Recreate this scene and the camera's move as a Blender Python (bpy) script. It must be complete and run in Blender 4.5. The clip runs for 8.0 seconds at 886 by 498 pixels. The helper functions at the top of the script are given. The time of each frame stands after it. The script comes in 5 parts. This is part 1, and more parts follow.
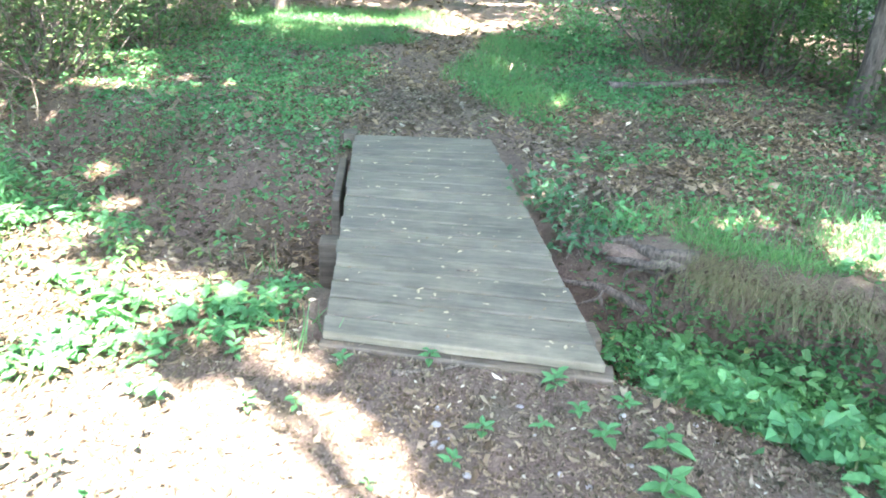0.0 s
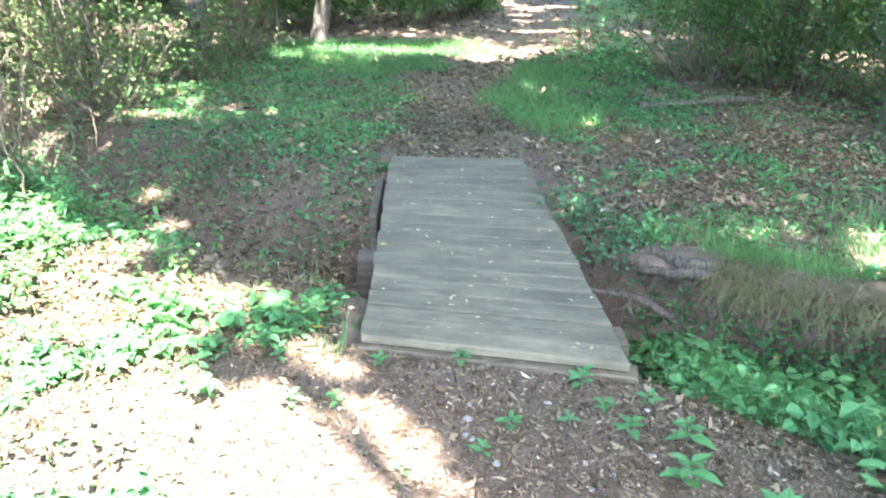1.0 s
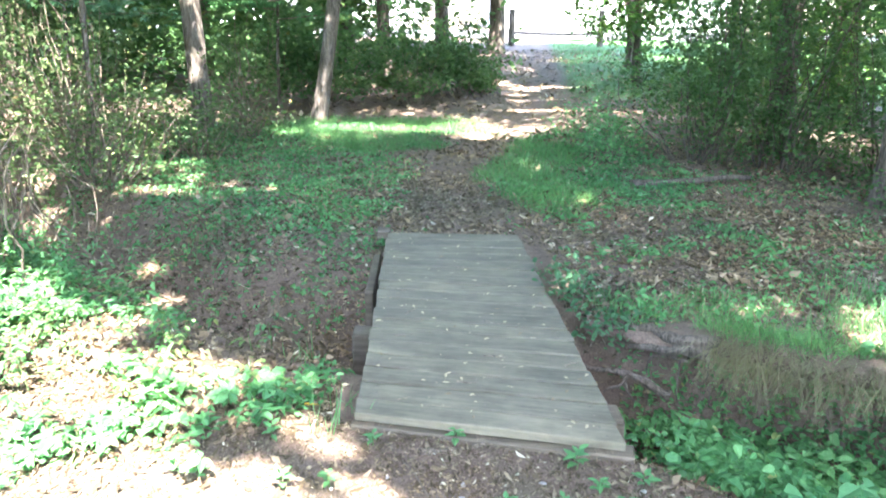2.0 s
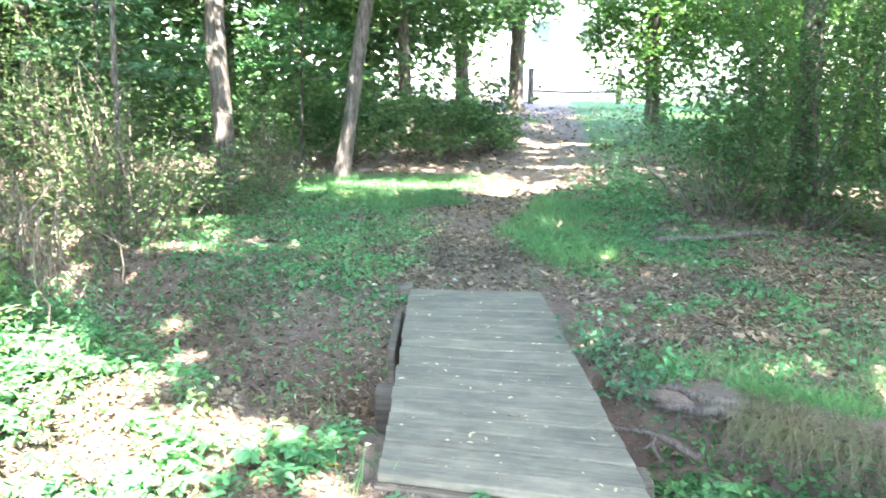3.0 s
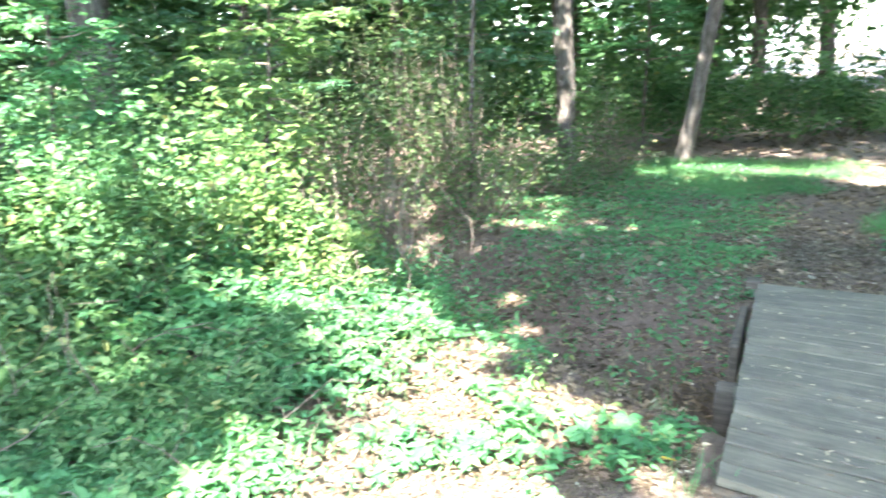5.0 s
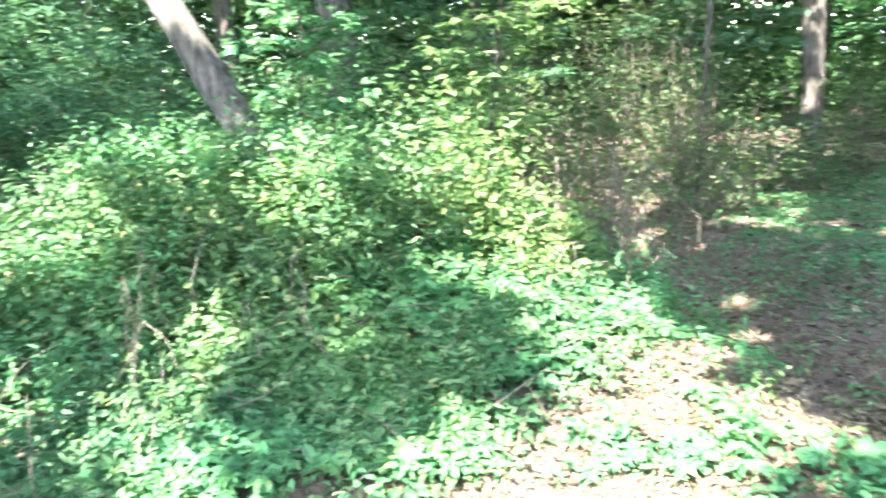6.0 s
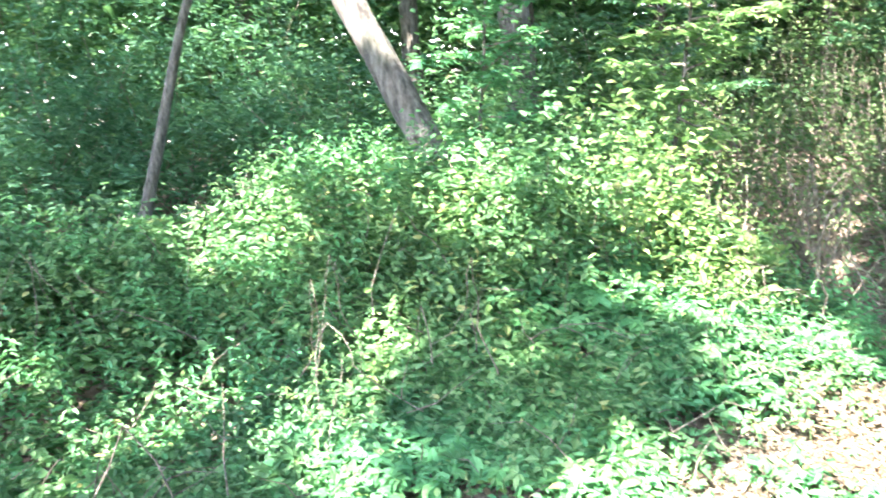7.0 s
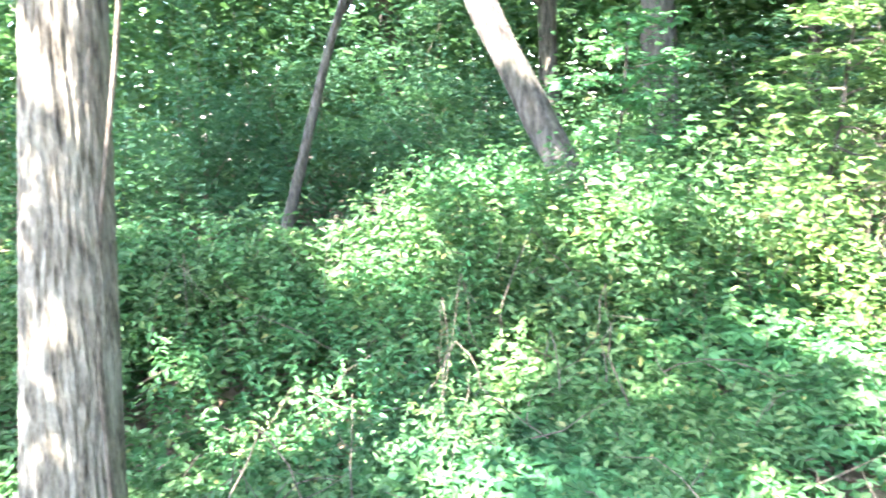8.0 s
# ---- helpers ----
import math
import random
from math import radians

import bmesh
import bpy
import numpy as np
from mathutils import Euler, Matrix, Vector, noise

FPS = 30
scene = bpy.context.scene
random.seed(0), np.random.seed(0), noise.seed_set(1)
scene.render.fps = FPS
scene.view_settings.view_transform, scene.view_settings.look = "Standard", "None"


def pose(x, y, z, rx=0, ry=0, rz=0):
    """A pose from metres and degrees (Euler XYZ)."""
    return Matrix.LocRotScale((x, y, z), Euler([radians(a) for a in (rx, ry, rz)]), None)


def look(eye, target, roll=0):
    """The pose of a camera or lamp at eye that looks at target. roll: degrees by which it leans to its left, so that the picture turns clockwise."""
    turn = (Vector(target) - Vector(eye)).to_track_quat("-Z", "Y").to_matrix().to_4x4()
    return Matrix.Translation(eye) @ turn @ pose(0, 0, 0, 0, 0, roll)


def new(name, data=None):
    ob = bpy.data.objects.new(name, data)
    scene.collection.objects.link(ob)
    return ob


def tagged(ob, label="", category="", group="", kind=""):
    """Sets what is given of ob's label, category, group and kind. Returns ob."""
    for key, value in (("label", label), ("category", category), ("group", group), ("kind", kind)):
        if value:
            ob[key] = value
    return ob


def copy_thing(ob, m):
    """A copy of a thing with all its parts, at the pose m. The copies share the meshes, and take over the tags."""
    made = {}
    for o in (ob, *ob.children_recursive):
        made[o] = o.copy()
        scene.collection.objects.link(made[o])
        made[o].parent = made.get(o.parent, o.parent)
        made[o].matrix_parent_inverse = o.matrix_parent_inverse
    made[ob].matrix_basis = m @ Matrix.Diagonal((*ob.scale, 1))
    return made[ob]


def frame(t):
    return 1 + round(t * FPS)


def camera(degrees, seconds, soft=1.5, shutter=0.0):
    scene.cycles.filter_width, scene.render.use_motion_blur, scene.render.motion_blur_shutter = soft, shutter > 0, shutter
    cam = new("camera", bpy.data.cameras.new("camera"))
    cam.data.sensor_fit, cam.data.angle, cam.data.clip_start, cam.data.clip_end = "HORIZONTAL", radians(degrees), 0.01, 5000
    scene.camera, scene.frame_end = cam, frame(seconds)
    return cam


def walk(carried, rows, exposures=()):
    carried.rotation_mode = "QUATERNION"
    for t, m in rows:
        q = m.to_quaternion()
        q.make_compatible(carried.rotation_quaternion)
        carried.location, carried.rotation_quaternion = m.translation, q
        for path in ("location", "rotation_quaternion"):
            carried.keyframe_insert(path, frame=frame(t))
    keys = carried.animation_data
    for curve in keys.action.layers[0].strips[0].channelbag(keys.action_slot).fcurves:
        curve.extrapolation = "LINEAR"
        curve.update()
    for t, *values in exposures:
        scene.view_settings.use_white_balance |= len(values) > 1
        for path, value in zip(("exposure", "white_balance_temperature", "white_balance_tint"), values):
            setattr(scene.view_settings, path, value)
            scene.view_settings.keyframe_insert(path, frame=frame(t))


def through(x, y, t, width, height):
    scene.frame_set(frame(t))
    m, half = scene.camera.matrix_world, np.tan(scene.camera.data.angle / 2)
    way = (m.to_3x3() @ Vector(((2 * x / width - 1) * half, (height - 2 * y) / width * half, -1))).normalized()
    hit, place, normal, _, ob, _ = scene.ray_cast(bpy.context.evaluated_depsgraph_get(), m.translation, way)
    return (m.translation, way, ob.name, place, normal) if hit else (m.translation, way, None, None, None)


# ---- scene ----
cam = camera(59.9, 8.0, soft=1.7, shutter=0.5)
METRES, EYE, TILT, LEAN, TURN = 0.47, 1.55, -25.3, -2.5, 0.0
ROWS = [
    (0.0, 0.0, 0.0, 0.0, -0.0, 0.0, -0.0),
    (0.5, 0.0735, -0.2412, -0.1347, 1.76, -0.46, 0.33),
    (1.0, 0.0802, -0.3601, -0.1855, 2.96, 2.15, 0.73),
    (1.5, 0.0908, -0.4041, -0.1841, 3.73, 4.63, 0.48),
    (2.0, 0.112, -0.4204, -0.1618, 2.8, 7.65, 0.58),
    (3.5, 0.0414, -0.4019, -0.1322, 7.56, 12.43, -0.44),
    (4.0, 0.0179, -0.3908, -0.1262, 13.86, 11.71, -2.85),
    (4.5, -0.0371, -0.3775, -0.1304, 20.48, 10.44, -5.27),
    (6.0, -0.1894, -0.3451, -0.1221, 42.82, 5.35, -12.75),
    (6.5, -0.2128, -0.3852, -0.12, 50.8, 3.52, -15.02),
    (7.0, -0.2634, -0.3848, -0.1043, 55.48, 2.96, -16.32),
    (7.5, -0.2911, -0.3968, -0.105, 59.91, 2.77, -17.88),
    (8.0, -0.3204, -0.4123, -0.1126, 65.27, 1.48, -19.35),
]
EXPOSURES = ((0.0, 4.6, 6350, 16), (0.5, 4.4, 6350, 16), (2.0, 4.4, 6400, 16), (3.5, 4.85, 6350, 16), (4.5, 4.45, 6250, 14), (6.0, 4.22, 6200, 14), (7.5, 4.5, 6300, 15), (8.0, 4.6, 6300, 16))
walk(cam, [(t, pose(0, 0, EYE, TILT, LEAN, TURN) @ pose(METRES * x, METRES * y, METRES * z, 90 + pitch, roll, yaw)) for t, x, y, z, yaw, pitch, roll in ROWS], EXPOSURES)

# ---- sky and sun ----
SUN = Vector((0.18, -0.62, 1.0)).normalized()      # the way towards the sun
world = bpy.data.worlds.new("world")
scene.world = world
world.use_nodes = True
wn = world.node_tree
sky = wn.nodes.new("ShaderNodeTexSky")
sky.sky_type, sky.sun_disc = "NISHITA", False
sky.sun_elevation = math.asin(SUN.z)
sky.sun_rotation = math.atan2(SUN.x, SUN.y)
wn.links.new(sky.outputs[0], wn.nodes["Background"].inputs[0])
wn.nodes["Background"].inputs[1].default_value = 0.15
sun = new("sun", bpy.data.lights.new("sun", "SUN"))
sun.data.energy, sun.data.angle, sun.data.color = 4.0, radians(0.6), (1.0, 0.95, 0.86)
sun.matrix_world = look(SUN * 60, (0, 0, 0))

# ---- materials ----


class Mat:
    """A node material with a principled shader and short ways to add nodes."""

    def __init__(self, name, rough=0.8):
        self.m = bpy.data.materials.new(name)
        self.m.use_nodes = True
        self.t = self.m.node_tree
        self.p = self.t.nodes["Principled BSDF"]
        self.p.inputs["Roughness"].default_value = rough
        self.co = self.n("ShaderNodeTexCoord").outputs["Object"]

    def n(self, kind, **k):
        node = self.t.nodes.new(kind)
        for a, v in k.items():
            node.inputs[a.replace("_", " ")].default_value = v
        return node

    def link(self, a, b):
        self.t.links.new(a, b)

    def stretch(self, sx, sy, sz, co=None):
        mp = self.n("ShaderNodeMapping", Scale=(sx, sy, sz))
        self.link(co or self.co, mp.inputs["Vector"])
        return mp.outputs[0]

    def noise(self, scale, detail=6.0, rough=0.6, co=None):
        nz = self.n("ShaderNodeTexNoise", Scale=scale, Detail=detail, Roughness=rough)
        self.link(co or self.co, nz.inputs["Vector"])
        return nz.outputs["Fac"]

    def voro(self, scale, co=None):
        nz = self.n("ShaderNodeTexVoronoi", Scale=scale)
        self.link(co or self.co, nz.inputs["Vector"])
        return nz

    def ramp(self, fac, *stops):
        r = self.n("ShaderNodeValToRGB")
        e = r.color_ramp.elements
        while len(e) < len(stops):
            e.new(0.5)
        for k, (pos, col) in zip(e, stops):
            k.position, k.color = pos, (*col, 1)
        self.link(fac, r.inputs[0])
        return r.outputs[0]

    def mix(self, fac, a, b, how="MIX"):
        mx = self.t.nodes.new("ShaderNodeMix")
        mx.data_type, mx.blend_type = "RGBA", how
        for sock, v in ((mx.inputs[0], fac), (mx.inputs[6], a), (mx.inputs[7], b)):
            if isinstance(v, (int, float)):
                sock.default_value = v
            elif isinstance(v, tuple):
                sock.default_value = (*v, 1)
            else:
                self.link(v, sock)
        return mx.outputs[2]

    def bump(self, height, strength=0.5, dist=0.01):
        b = self.n("ShaderNodeBump", Strength=strength, Distance=dist)
        self.link(height, b.inputs["Height"])
        self.link(b.outputs[0], self.p.inputs["Normal"])

    def colour(self, c):
        self.link(c, self.p.inputs["Base Color"])


def leaf_material(name, dark, mid, light, odd, through=0.4, rough=0.5):
    """Leaves that differ one from the next, let light through and shine a little."""
    k = Mat(name, rough)
    geo = k.n("ShaderNodeNewGeometry")
    tone = k.ramp(geo.outputs["Random Per Island"], (0.0, dark), (0.45, mid), (0.85, light), (0.97, light), (1.0, odd))
    patch = k.ramp(k.noise(0.9, 3), (0.35, (0.7, 0.78, 0.75)), (0.65, (1.25, 1.15, 0.95)))
    tone = k.mix(1.0, tone, patch, "MULTIPLY")
    vein = k.ramp(k.noise(60, 3), (0.3, (0.8, 0.8, 0.8)), (0.7, (1.15, 1.15, 1.1)))
    tone = k.mix(1.0, tone, vein, "MULTIPLY")
    k.colour(tone)
    k.p.inputs["Specular IOR Level"].default_value = 0.22
    tr = k.n("ShaderNodeBsdfTranslucent")
    k.link(k.mix(0.5, tone, (0.12, 0.28, 0.07)), tr.inputs[0])
    mx = k.n("ShaderNodeMixShader", Fac=through)
    k.link(k.p.outputs[0], mx.inputs[1])
    k.link(tr.outputs[0], mx.inputs[2])
    k.link(mx.outputs[0], k.t.nodes["Material Output"].inputs[0])
    return k.m


LEAF = leaf_material("herb_leaf", (0.050, 0.155, 0.070), (0.088, 0.255, 0.115), (0.15, 0.35, 0.165), (0.34, 0.36, 0.16))
IVY = leaf_material("vine_leaf", (0.042, 0.10, 0.045), (0.082, 0.185, 0.082), (0.18, 0.30, 0.15), (0.40, 0.37, 0.18))
# SUNNY: yellow-green leaves, with sunlight partly put into their paler tone.
SUNNY = leaf_material("sunlit_yellow_green_leaf", (0.06, 0.13, 0.05), (0.13, 0.22, 0.075), (0.24, 0.33, 0.13), (0.42, 0.40, 0.18))
# SHADE: darker leaf copy for plants out of the sun, shade put into the colour.
SHADE = leaf_material("shaded_wood_leaf", (0.035, 0.085, 0.038), (0.068, 0.145, 0.06), (0.11, 0.205, 0.085), (0.22, 0.22, 0.09))
BRAMBLE = leaf_material("bramble_leaf", (0.035, 0.07, 0.03), (0.07, 0.115, 0.05), (0.15, 0.20, 0.10), (0.28, 0.20, 0.12))
CANOPY = leaf_material("crown_leaf", (0.04, 0.10, 0.025), (0.07, 0.16, 0.035), (0.11, 0.22, 0.05), (0.20, 0.26, 0.06), 0.45)
COOL = leaf_material("blue_green_leaf", (0.035, 0.10, 0.06), (0.065, 0.16, 0.095), (0.11, 0.23, 0.14), (0.15, 0.28, 0.15))
GRASS = leaf_material("grass_blade", (0.06, 0.17, 0.075), (0.10, 0.25, 0.11), (0.16, 0.34, 0.15), (0.26, 0.27, 0.12))
STRAW = leaf_material("drooping_dry_grass", (0.075, 0.066, 0.042), (0.175, 0.155, 0.108), (0.13, 0.155, 0.08), (0.38, 0.33, 0.25), 0.12)
DEAD = leaf_material("fallen_leaf", (0.045, 0.032, 0.024), (0.11, 0.078, 0.055), (0.30, 0.235, 0.18), (0.60, 0.55, 0.48), 0.08, 0.75)


def ground_material():
    k = Mat("woodland_soil", 0.95)
    fine, mid, big = k.noise(90, 8, 0.7), k.noise(14, 6), k.noise(1.3, 4)
    soil = k.ramp(fine, (0.3, (0.045, 0.029, 0.02)), (0.5, (0.135, 0.094, 0.068)), (0.7, (0.32, 0.245, 0.19)))
    pale = k.ramp(mid, (0.3, (0.065, 0.044, 0.032)), (0.7, (0.235, 0.175, 0.132)))
    c = k.mix(0.5, soil, pale)
    v = k.voro(38)
    chips = k.ramp(v.outputs["Distance"], (0.0, (1, 1, 1)), (0.22, (0, 0, 0)))
    pick = k.ramp(v.outputs["Color"], (0.72, (0, 0, 0)), (0.76, (1, 1, 1)))
    c = k.mix(k.mix(1.0, chips, pick, "MULTIPLY"), c, (0.36, 0.30, 0.25))
    moss = k.ramp(big, (0.52, (0, 0, 0)), (0.70, (0.5, 0.5, 0.5)))
    c = k.mix(moss, c, (0.07, 0.075, 0.035))
    lawn = k.n("ShaderNodeAttribute")
    lawn.attribute_name = "lawn"
    turf = k.ramp(k.noise(25, 6), (0.3, (0.025, 0.085, 0.015)), (0.7, (0.06, 0.15, 0.03)))
    k.colour(k.mix(lawn.outputs["Fac"], c, turf))
    k.bump(k.mix(0.5, fine, mid), 0.9, 0.03)
    return k.m


def wood_material(name, pale, dark, grain=(3.0, 60.0, 60.0), worn=0.6):
    """Weathered timber with its grain along the local x."""
    k = Mat(name, 0.85)
    info = k.n("ShaderNodeObjectInfo")
    shift = k.n("ShaderNodeVectorMath")
    shift.operation = "ADD"
    rnd = k.n("ShaderNodeCombineXYZ")
    big = k.n("ShaderNodeMath")
    big.operation = "MULTIPLY"
    big.inputs[1].default_value = 37.0
    k.link(info.outputs["Random"], big.inputs[0])
    k.link(big.outputs[0], rnd.inputs[0])
    k.link(big.outputs[0], rnd.inputs[2])
    k.link(k.co, shift.inputs[0])
    k.link(rnd.outputs[0], shift.inputs[1])
    co = shift.outputs[0]
    line = k.noise(1.0, 8, 0.65, k.stretch(*grain, co))
    blot = k.noise(2.6, 5, 0.6, co)
    c = k.ramp(line, (0.28, dark), (0.50, tuple((a + b) / 2 for a, b in zip(pale, dark))), (0.72, pale))
    c = k.mix(1.0, c, k.ramp(blot, (0.3, (0.70, 0.72, 0.72)), (0.7, (1.22, 1.2, 1.15))), "MULTIPLY")
    c = k.mix(1.0, c, k.ramp(info.outputs["Random"], (0.0, (0.88, 0.89, 0.89)), (1.0, (1.07, 1.06, 1.04))), "MULTIPLY")
    stain = k.ramp(k.noise(9, 5, 0.7, k.stretch(0.5, 1, 1, co)), (0.35, (0.72, 0.74, 0.72)), (0.65, (1.18, 1.17, 1.15)))
    c = k.mix(1.0, c, stain, "MULTIPLY")
    spot = k.ramp(k.noise(34, 4, 0.7, co), (0.62, (0, 0, 0)), (0.70, (worn, worn, worn)))
    c = k.mix(spot, c, (0.10, 0.085, 0.07))
    k.colour(c)
    k.bump(k.mix(0.3, line, blot), 0.5, 0.006)
    return k.m


def bark_material(name, dark, mid, pale, scale=1.0):
    k = Mat(name, 0.92)
    ridge = k.noise(9.0 * scale, 8, 0.65, k.stretch(3.0, 3.0, 0.55))
    fine = k.noise(70 * scale, 6, 0.7, k.stretch(1, 1, 0.4))
    c = k.ramp(ridge, (0.36, dark), (0.47, mid), (0.64, pale))
    c = k.mix(1.0, c, k.ramp(fine, (0.3, (0.6, 0.6, 0.6)), (0.7, (1.25, 1.25, 1.22))), "MULTIPLY")
    moss = k.ramp(k.noise(2.2, 4), (0.55, (0, 0, 0)), (0.75, (0.35, 0.35, 0.35)))
    k.colour(k.mix(moss, c, (0.09, 0.105, 0.055)))
    k.bump(k.mix(0.4, ridge, fine), 1.0, 0.03)
    return k.m


SOIL = ground_material()
DECK = wood_material("weathered_board", (0.182, 0.166, 0.124), (0.100, 0.091, 0.067))
BEAM = wood_material("weathered_beam", (0.17, 0.14, 0.105), (0.065, 0.052, 0.038))
BARK = bark_material("furrowed_bark", (0.05, 0.042, 0.030), (0.19, 0.165, 0.125), (0.35, 0.315, 0.25))
BARK_MID = bark_material("grey_brown_bark", (0.035, 0.028, 0.022), (0.095, 0.08, 0.066), (0.17, 0.148, 0.124))
BARK_DARK = bark_material("dark_bark", (0.03, 0.025, 0.02), (0.09, 0.075, 0.06), (0.17, 0.145, 0.12))
ROOTS = bark_material("root_bark", (0.04, 0.032, 0.025), (0.11, 0.088, 0.068), (0.19, 0.155, 0.125), 2.0)
TWIG = bark_material("twig_bark", (0.06, 0.045, 0.035), (0.15, 0.12, 0.09), (0.28, 0.23, 0.18), 2.0)
GREEN_STEM = bark_material("green_stem", (0.05, 0.09, 0.03), (0.09, 0.15, 0.05), (0.13, 0.2, 0.07), 2.0)


def plain_material(name, a, b, scale=6.0, rough=0.7, metal=0.0):
    k = Mat(name, rough)
    k.p.inputs["Metallic"].default_value = metal
    nz = k.noise(scale, 6)
    k.colour(k.ramp(nz, (0.3, a), (0.7, b)))
    k.bump(nz, 0.2, 0.005)
    return k.m


STEEL = plain_material("galvanised_steel", (0.42, 0.43, 0.44), (0.55, 0.56, 0.57), 9, 0.45, 0.8)
STONE = plain_material("pale_stone", (0.22, 0.21, 0.195), (0.38, 0.36, 0.34), 30, 0.9)
ROAD = plain_material("asphalt", (0.05, 0.05, 0.052), (0.075, 0.075, 0.075), 20, 0.9)
SIDING = plain_material("white_siding", (0.74, 0.75, 0.76), (0.82, 0.82, 0.82), 3, 0.6)
ROOF = plain_material("grey_shingle", (0.09, 0.095, 0.10), (0.16, 0.165, 0.17), 20, 0.9)
GLASS = plain_material("dark_window_glass", (0.02, 0.03, 0.04), (0.04, 0.05, 0.06), 1, 0.08)

# ---- mesh helpers ----
rng = np.random.default_rng(7)


def unit(a):
    return a / np.maximum(np.linalg.norm(a, axis=-1, keepdims=True), 1e-9)


def mesh_of(name, verts, faces, material, smooth=False):
    """A mesh from numpy vertices and a list of face arrays of equal length each."""
    me = bpy.data.meshes.new(name)
    faces = [np.asarray(f, dtype=np.int32) for f in faces if len(f)]
    loops = np.concatenate([f.ravel() for f in faces])
    sizes = np.concatenate([np.full(len(f), f.shape[1], dtype=np.int32) for f in faces])
    starts = np.concatenate([[0], np.cumsum(sizes)[:-1]]).astype(np.int32)
    me.vertices.add(len(verts))
    me.vertices.foreach_set("co", np.asarray(verts, dtype=np.float32).ravel())
    me.loops.add(len(loops))
    me.loops.foreach_set("vertex_index", loops)
    me.polygons.add(len(sizes))
    me.polygons.foreach_set("loop_start", starts)
    me.polygons.foreach_set("use_smooth", np.full(len(sizes), smooth))
    me.update(calc_edges=True)
    me.validate()
    me.materials.append(material)
    return me


def part(name, me, parent=None, label="", at=None):
    ob = new(name, me)
    if parent is not None:
        ob.parent = parent
    if at is not None:
        ob.matrix_basis = at
    return tagged(ob, label)


def thing(name, label, category, group="", kind="", at=(0, 0, 0)):
    ob = new(name)
    ob.empty_display_size = 0.1
    ob.location = at
    return tagged(ob, label, category, group, kind)


def stuff(name, me, label, category):
    return tagged(new(name, me), label, category, kind="stuff")


def leaf_arrays(P, D, N, L, W, droop=0.25, fold=0.12):
    """Rounded leaves with a folded midrib: base P, way D, face N, length L, width W."""
    n = len(P)
    D = unit(D)
    S = unit(np.cross(N, D))
    N = np.cross(D, S)
    L, W = np.broadcast_to(L, n)[:, None], np.broadcast_to(W, n)[:, None]
    sag = droop * L * rng.uniform(0.2, 1.3, (n, 1))
    v = np.empty((n, 6, 3))
    v[:, 0] = P
    v[:, 1] = P + D * L * 0.30 + S * W * 0.46 + N * W * fold - N * sag * 0.1
    v[:, 2] = P + D * L * 0.66 + S * W * 0.36 + N * W * fold - N * sag * 0.45
    v[:, 3] = P + D * L - N * sag
    v[:, 4] = P + D * L * 0.66 - S * W * 0.36 + N * W * fold - N * sag * 0.45
    v[:, 5] = P + D * L * 0.30 - S * W * 0.46 + N * W * fold - N * sag * 0.1
    i = np.arange(n)[:, None] * 6
    return v.reshape(-1, 3), np.concatenate([i + [0, 3, 2, 1], i + [0, 5, 4, 3]])


def chip_arrays(P, D, N, L, W):
    """Flat, uneven four-cornered chips."""
    n = len(P)
    D = unit(D)
    S = unit(np.cross(N, D))
    L, W = L[:, None], W[:, None]
    v = np.empty((n, 4, 3))
    v[:, 0] = P
    v[:, 1] = P + D * L * rng.uniform(0.2, 0.7, (n, 1)) + S * W * rng.uniform(0.2, 0.8, (n, 1))
    v[:, 2] = P + D * L + S * W * rng.uniform(-0.3, 0.3, (n, 1))
    v[:, 3] = P + D * L * rng.uniform(0.2, 0.7, (n, 1)) - S * W * rng.uniform(0.2, 0.8, (n, 1))
    v[:, 1:] += N[:, None] * (L * 0.12)[:, None] * rng.normal(0, 1, (n, 3, 1))
    return v.reshape(-1, 3), np.arange(n)[:, None] * 4 + [0, 3, 2, 1]


def blade_arrays(P, D, N, L, W, droop):
    """Narrow bending blades of three steps each."""
    n = len(P)
    D = unit(D)
    S = unit(np.cross(N, D))
    N = np.cross(D, S)
    L, W = np.broadcast_to(L, n)[:, None], np.broadcast_to(W, n)[:, None]
    sag = droop * L * rng.uniform(0.2, 1.2, (n, 1))
    v = np.empty((n, 7, 3))
    for k, (q, w) in enumerate(((0.0, 0.8), (0.4, 1.0), (0.75, 0.7))):
        c = P + D * L * q - N * sag * q * q
        v[:, 2 * k], v[:, 2 * k + 1] = c + S * W * w / 2, c - S * W * w / 2
    v[:, 6] = P + D * L - N * sag
    i = np.arange(n)[:, None] * 7
    return v.reshape(-1, 3), np.concatenate([i + [0, 1, 3, 2], i + [2, 3, 5, 4]]), i + [4, 5, 6]


def random_ways(n, up=0.0, flat=1.0):
    a = rng.uniform(0, 2 * np.pi, n)
    z = rng.normal(up, 0.35, n)
    return unit(np.stack([np.cos(a) * flat, np.sin(a) * flat, z], 1))


def foliage(name, P, size, material, spread=0.5, narrow=0.62, up=-0.1, droop=0.25):
    """Leaves at the points P, facing mostly upward."""
    n = len(P)
    N = unit(rng.normal(0, spread, (n, 3)) + [0, 0, 1.0])
    L = size * rng.uniform(0.55, 1.3, n)
    v, f = leaf_arrays(P, random_ways(n, up), N, L, L * narrow * rng.uniform(0.8, 1.2, n), droop)
    return mesh_of(name, v, [f], material)


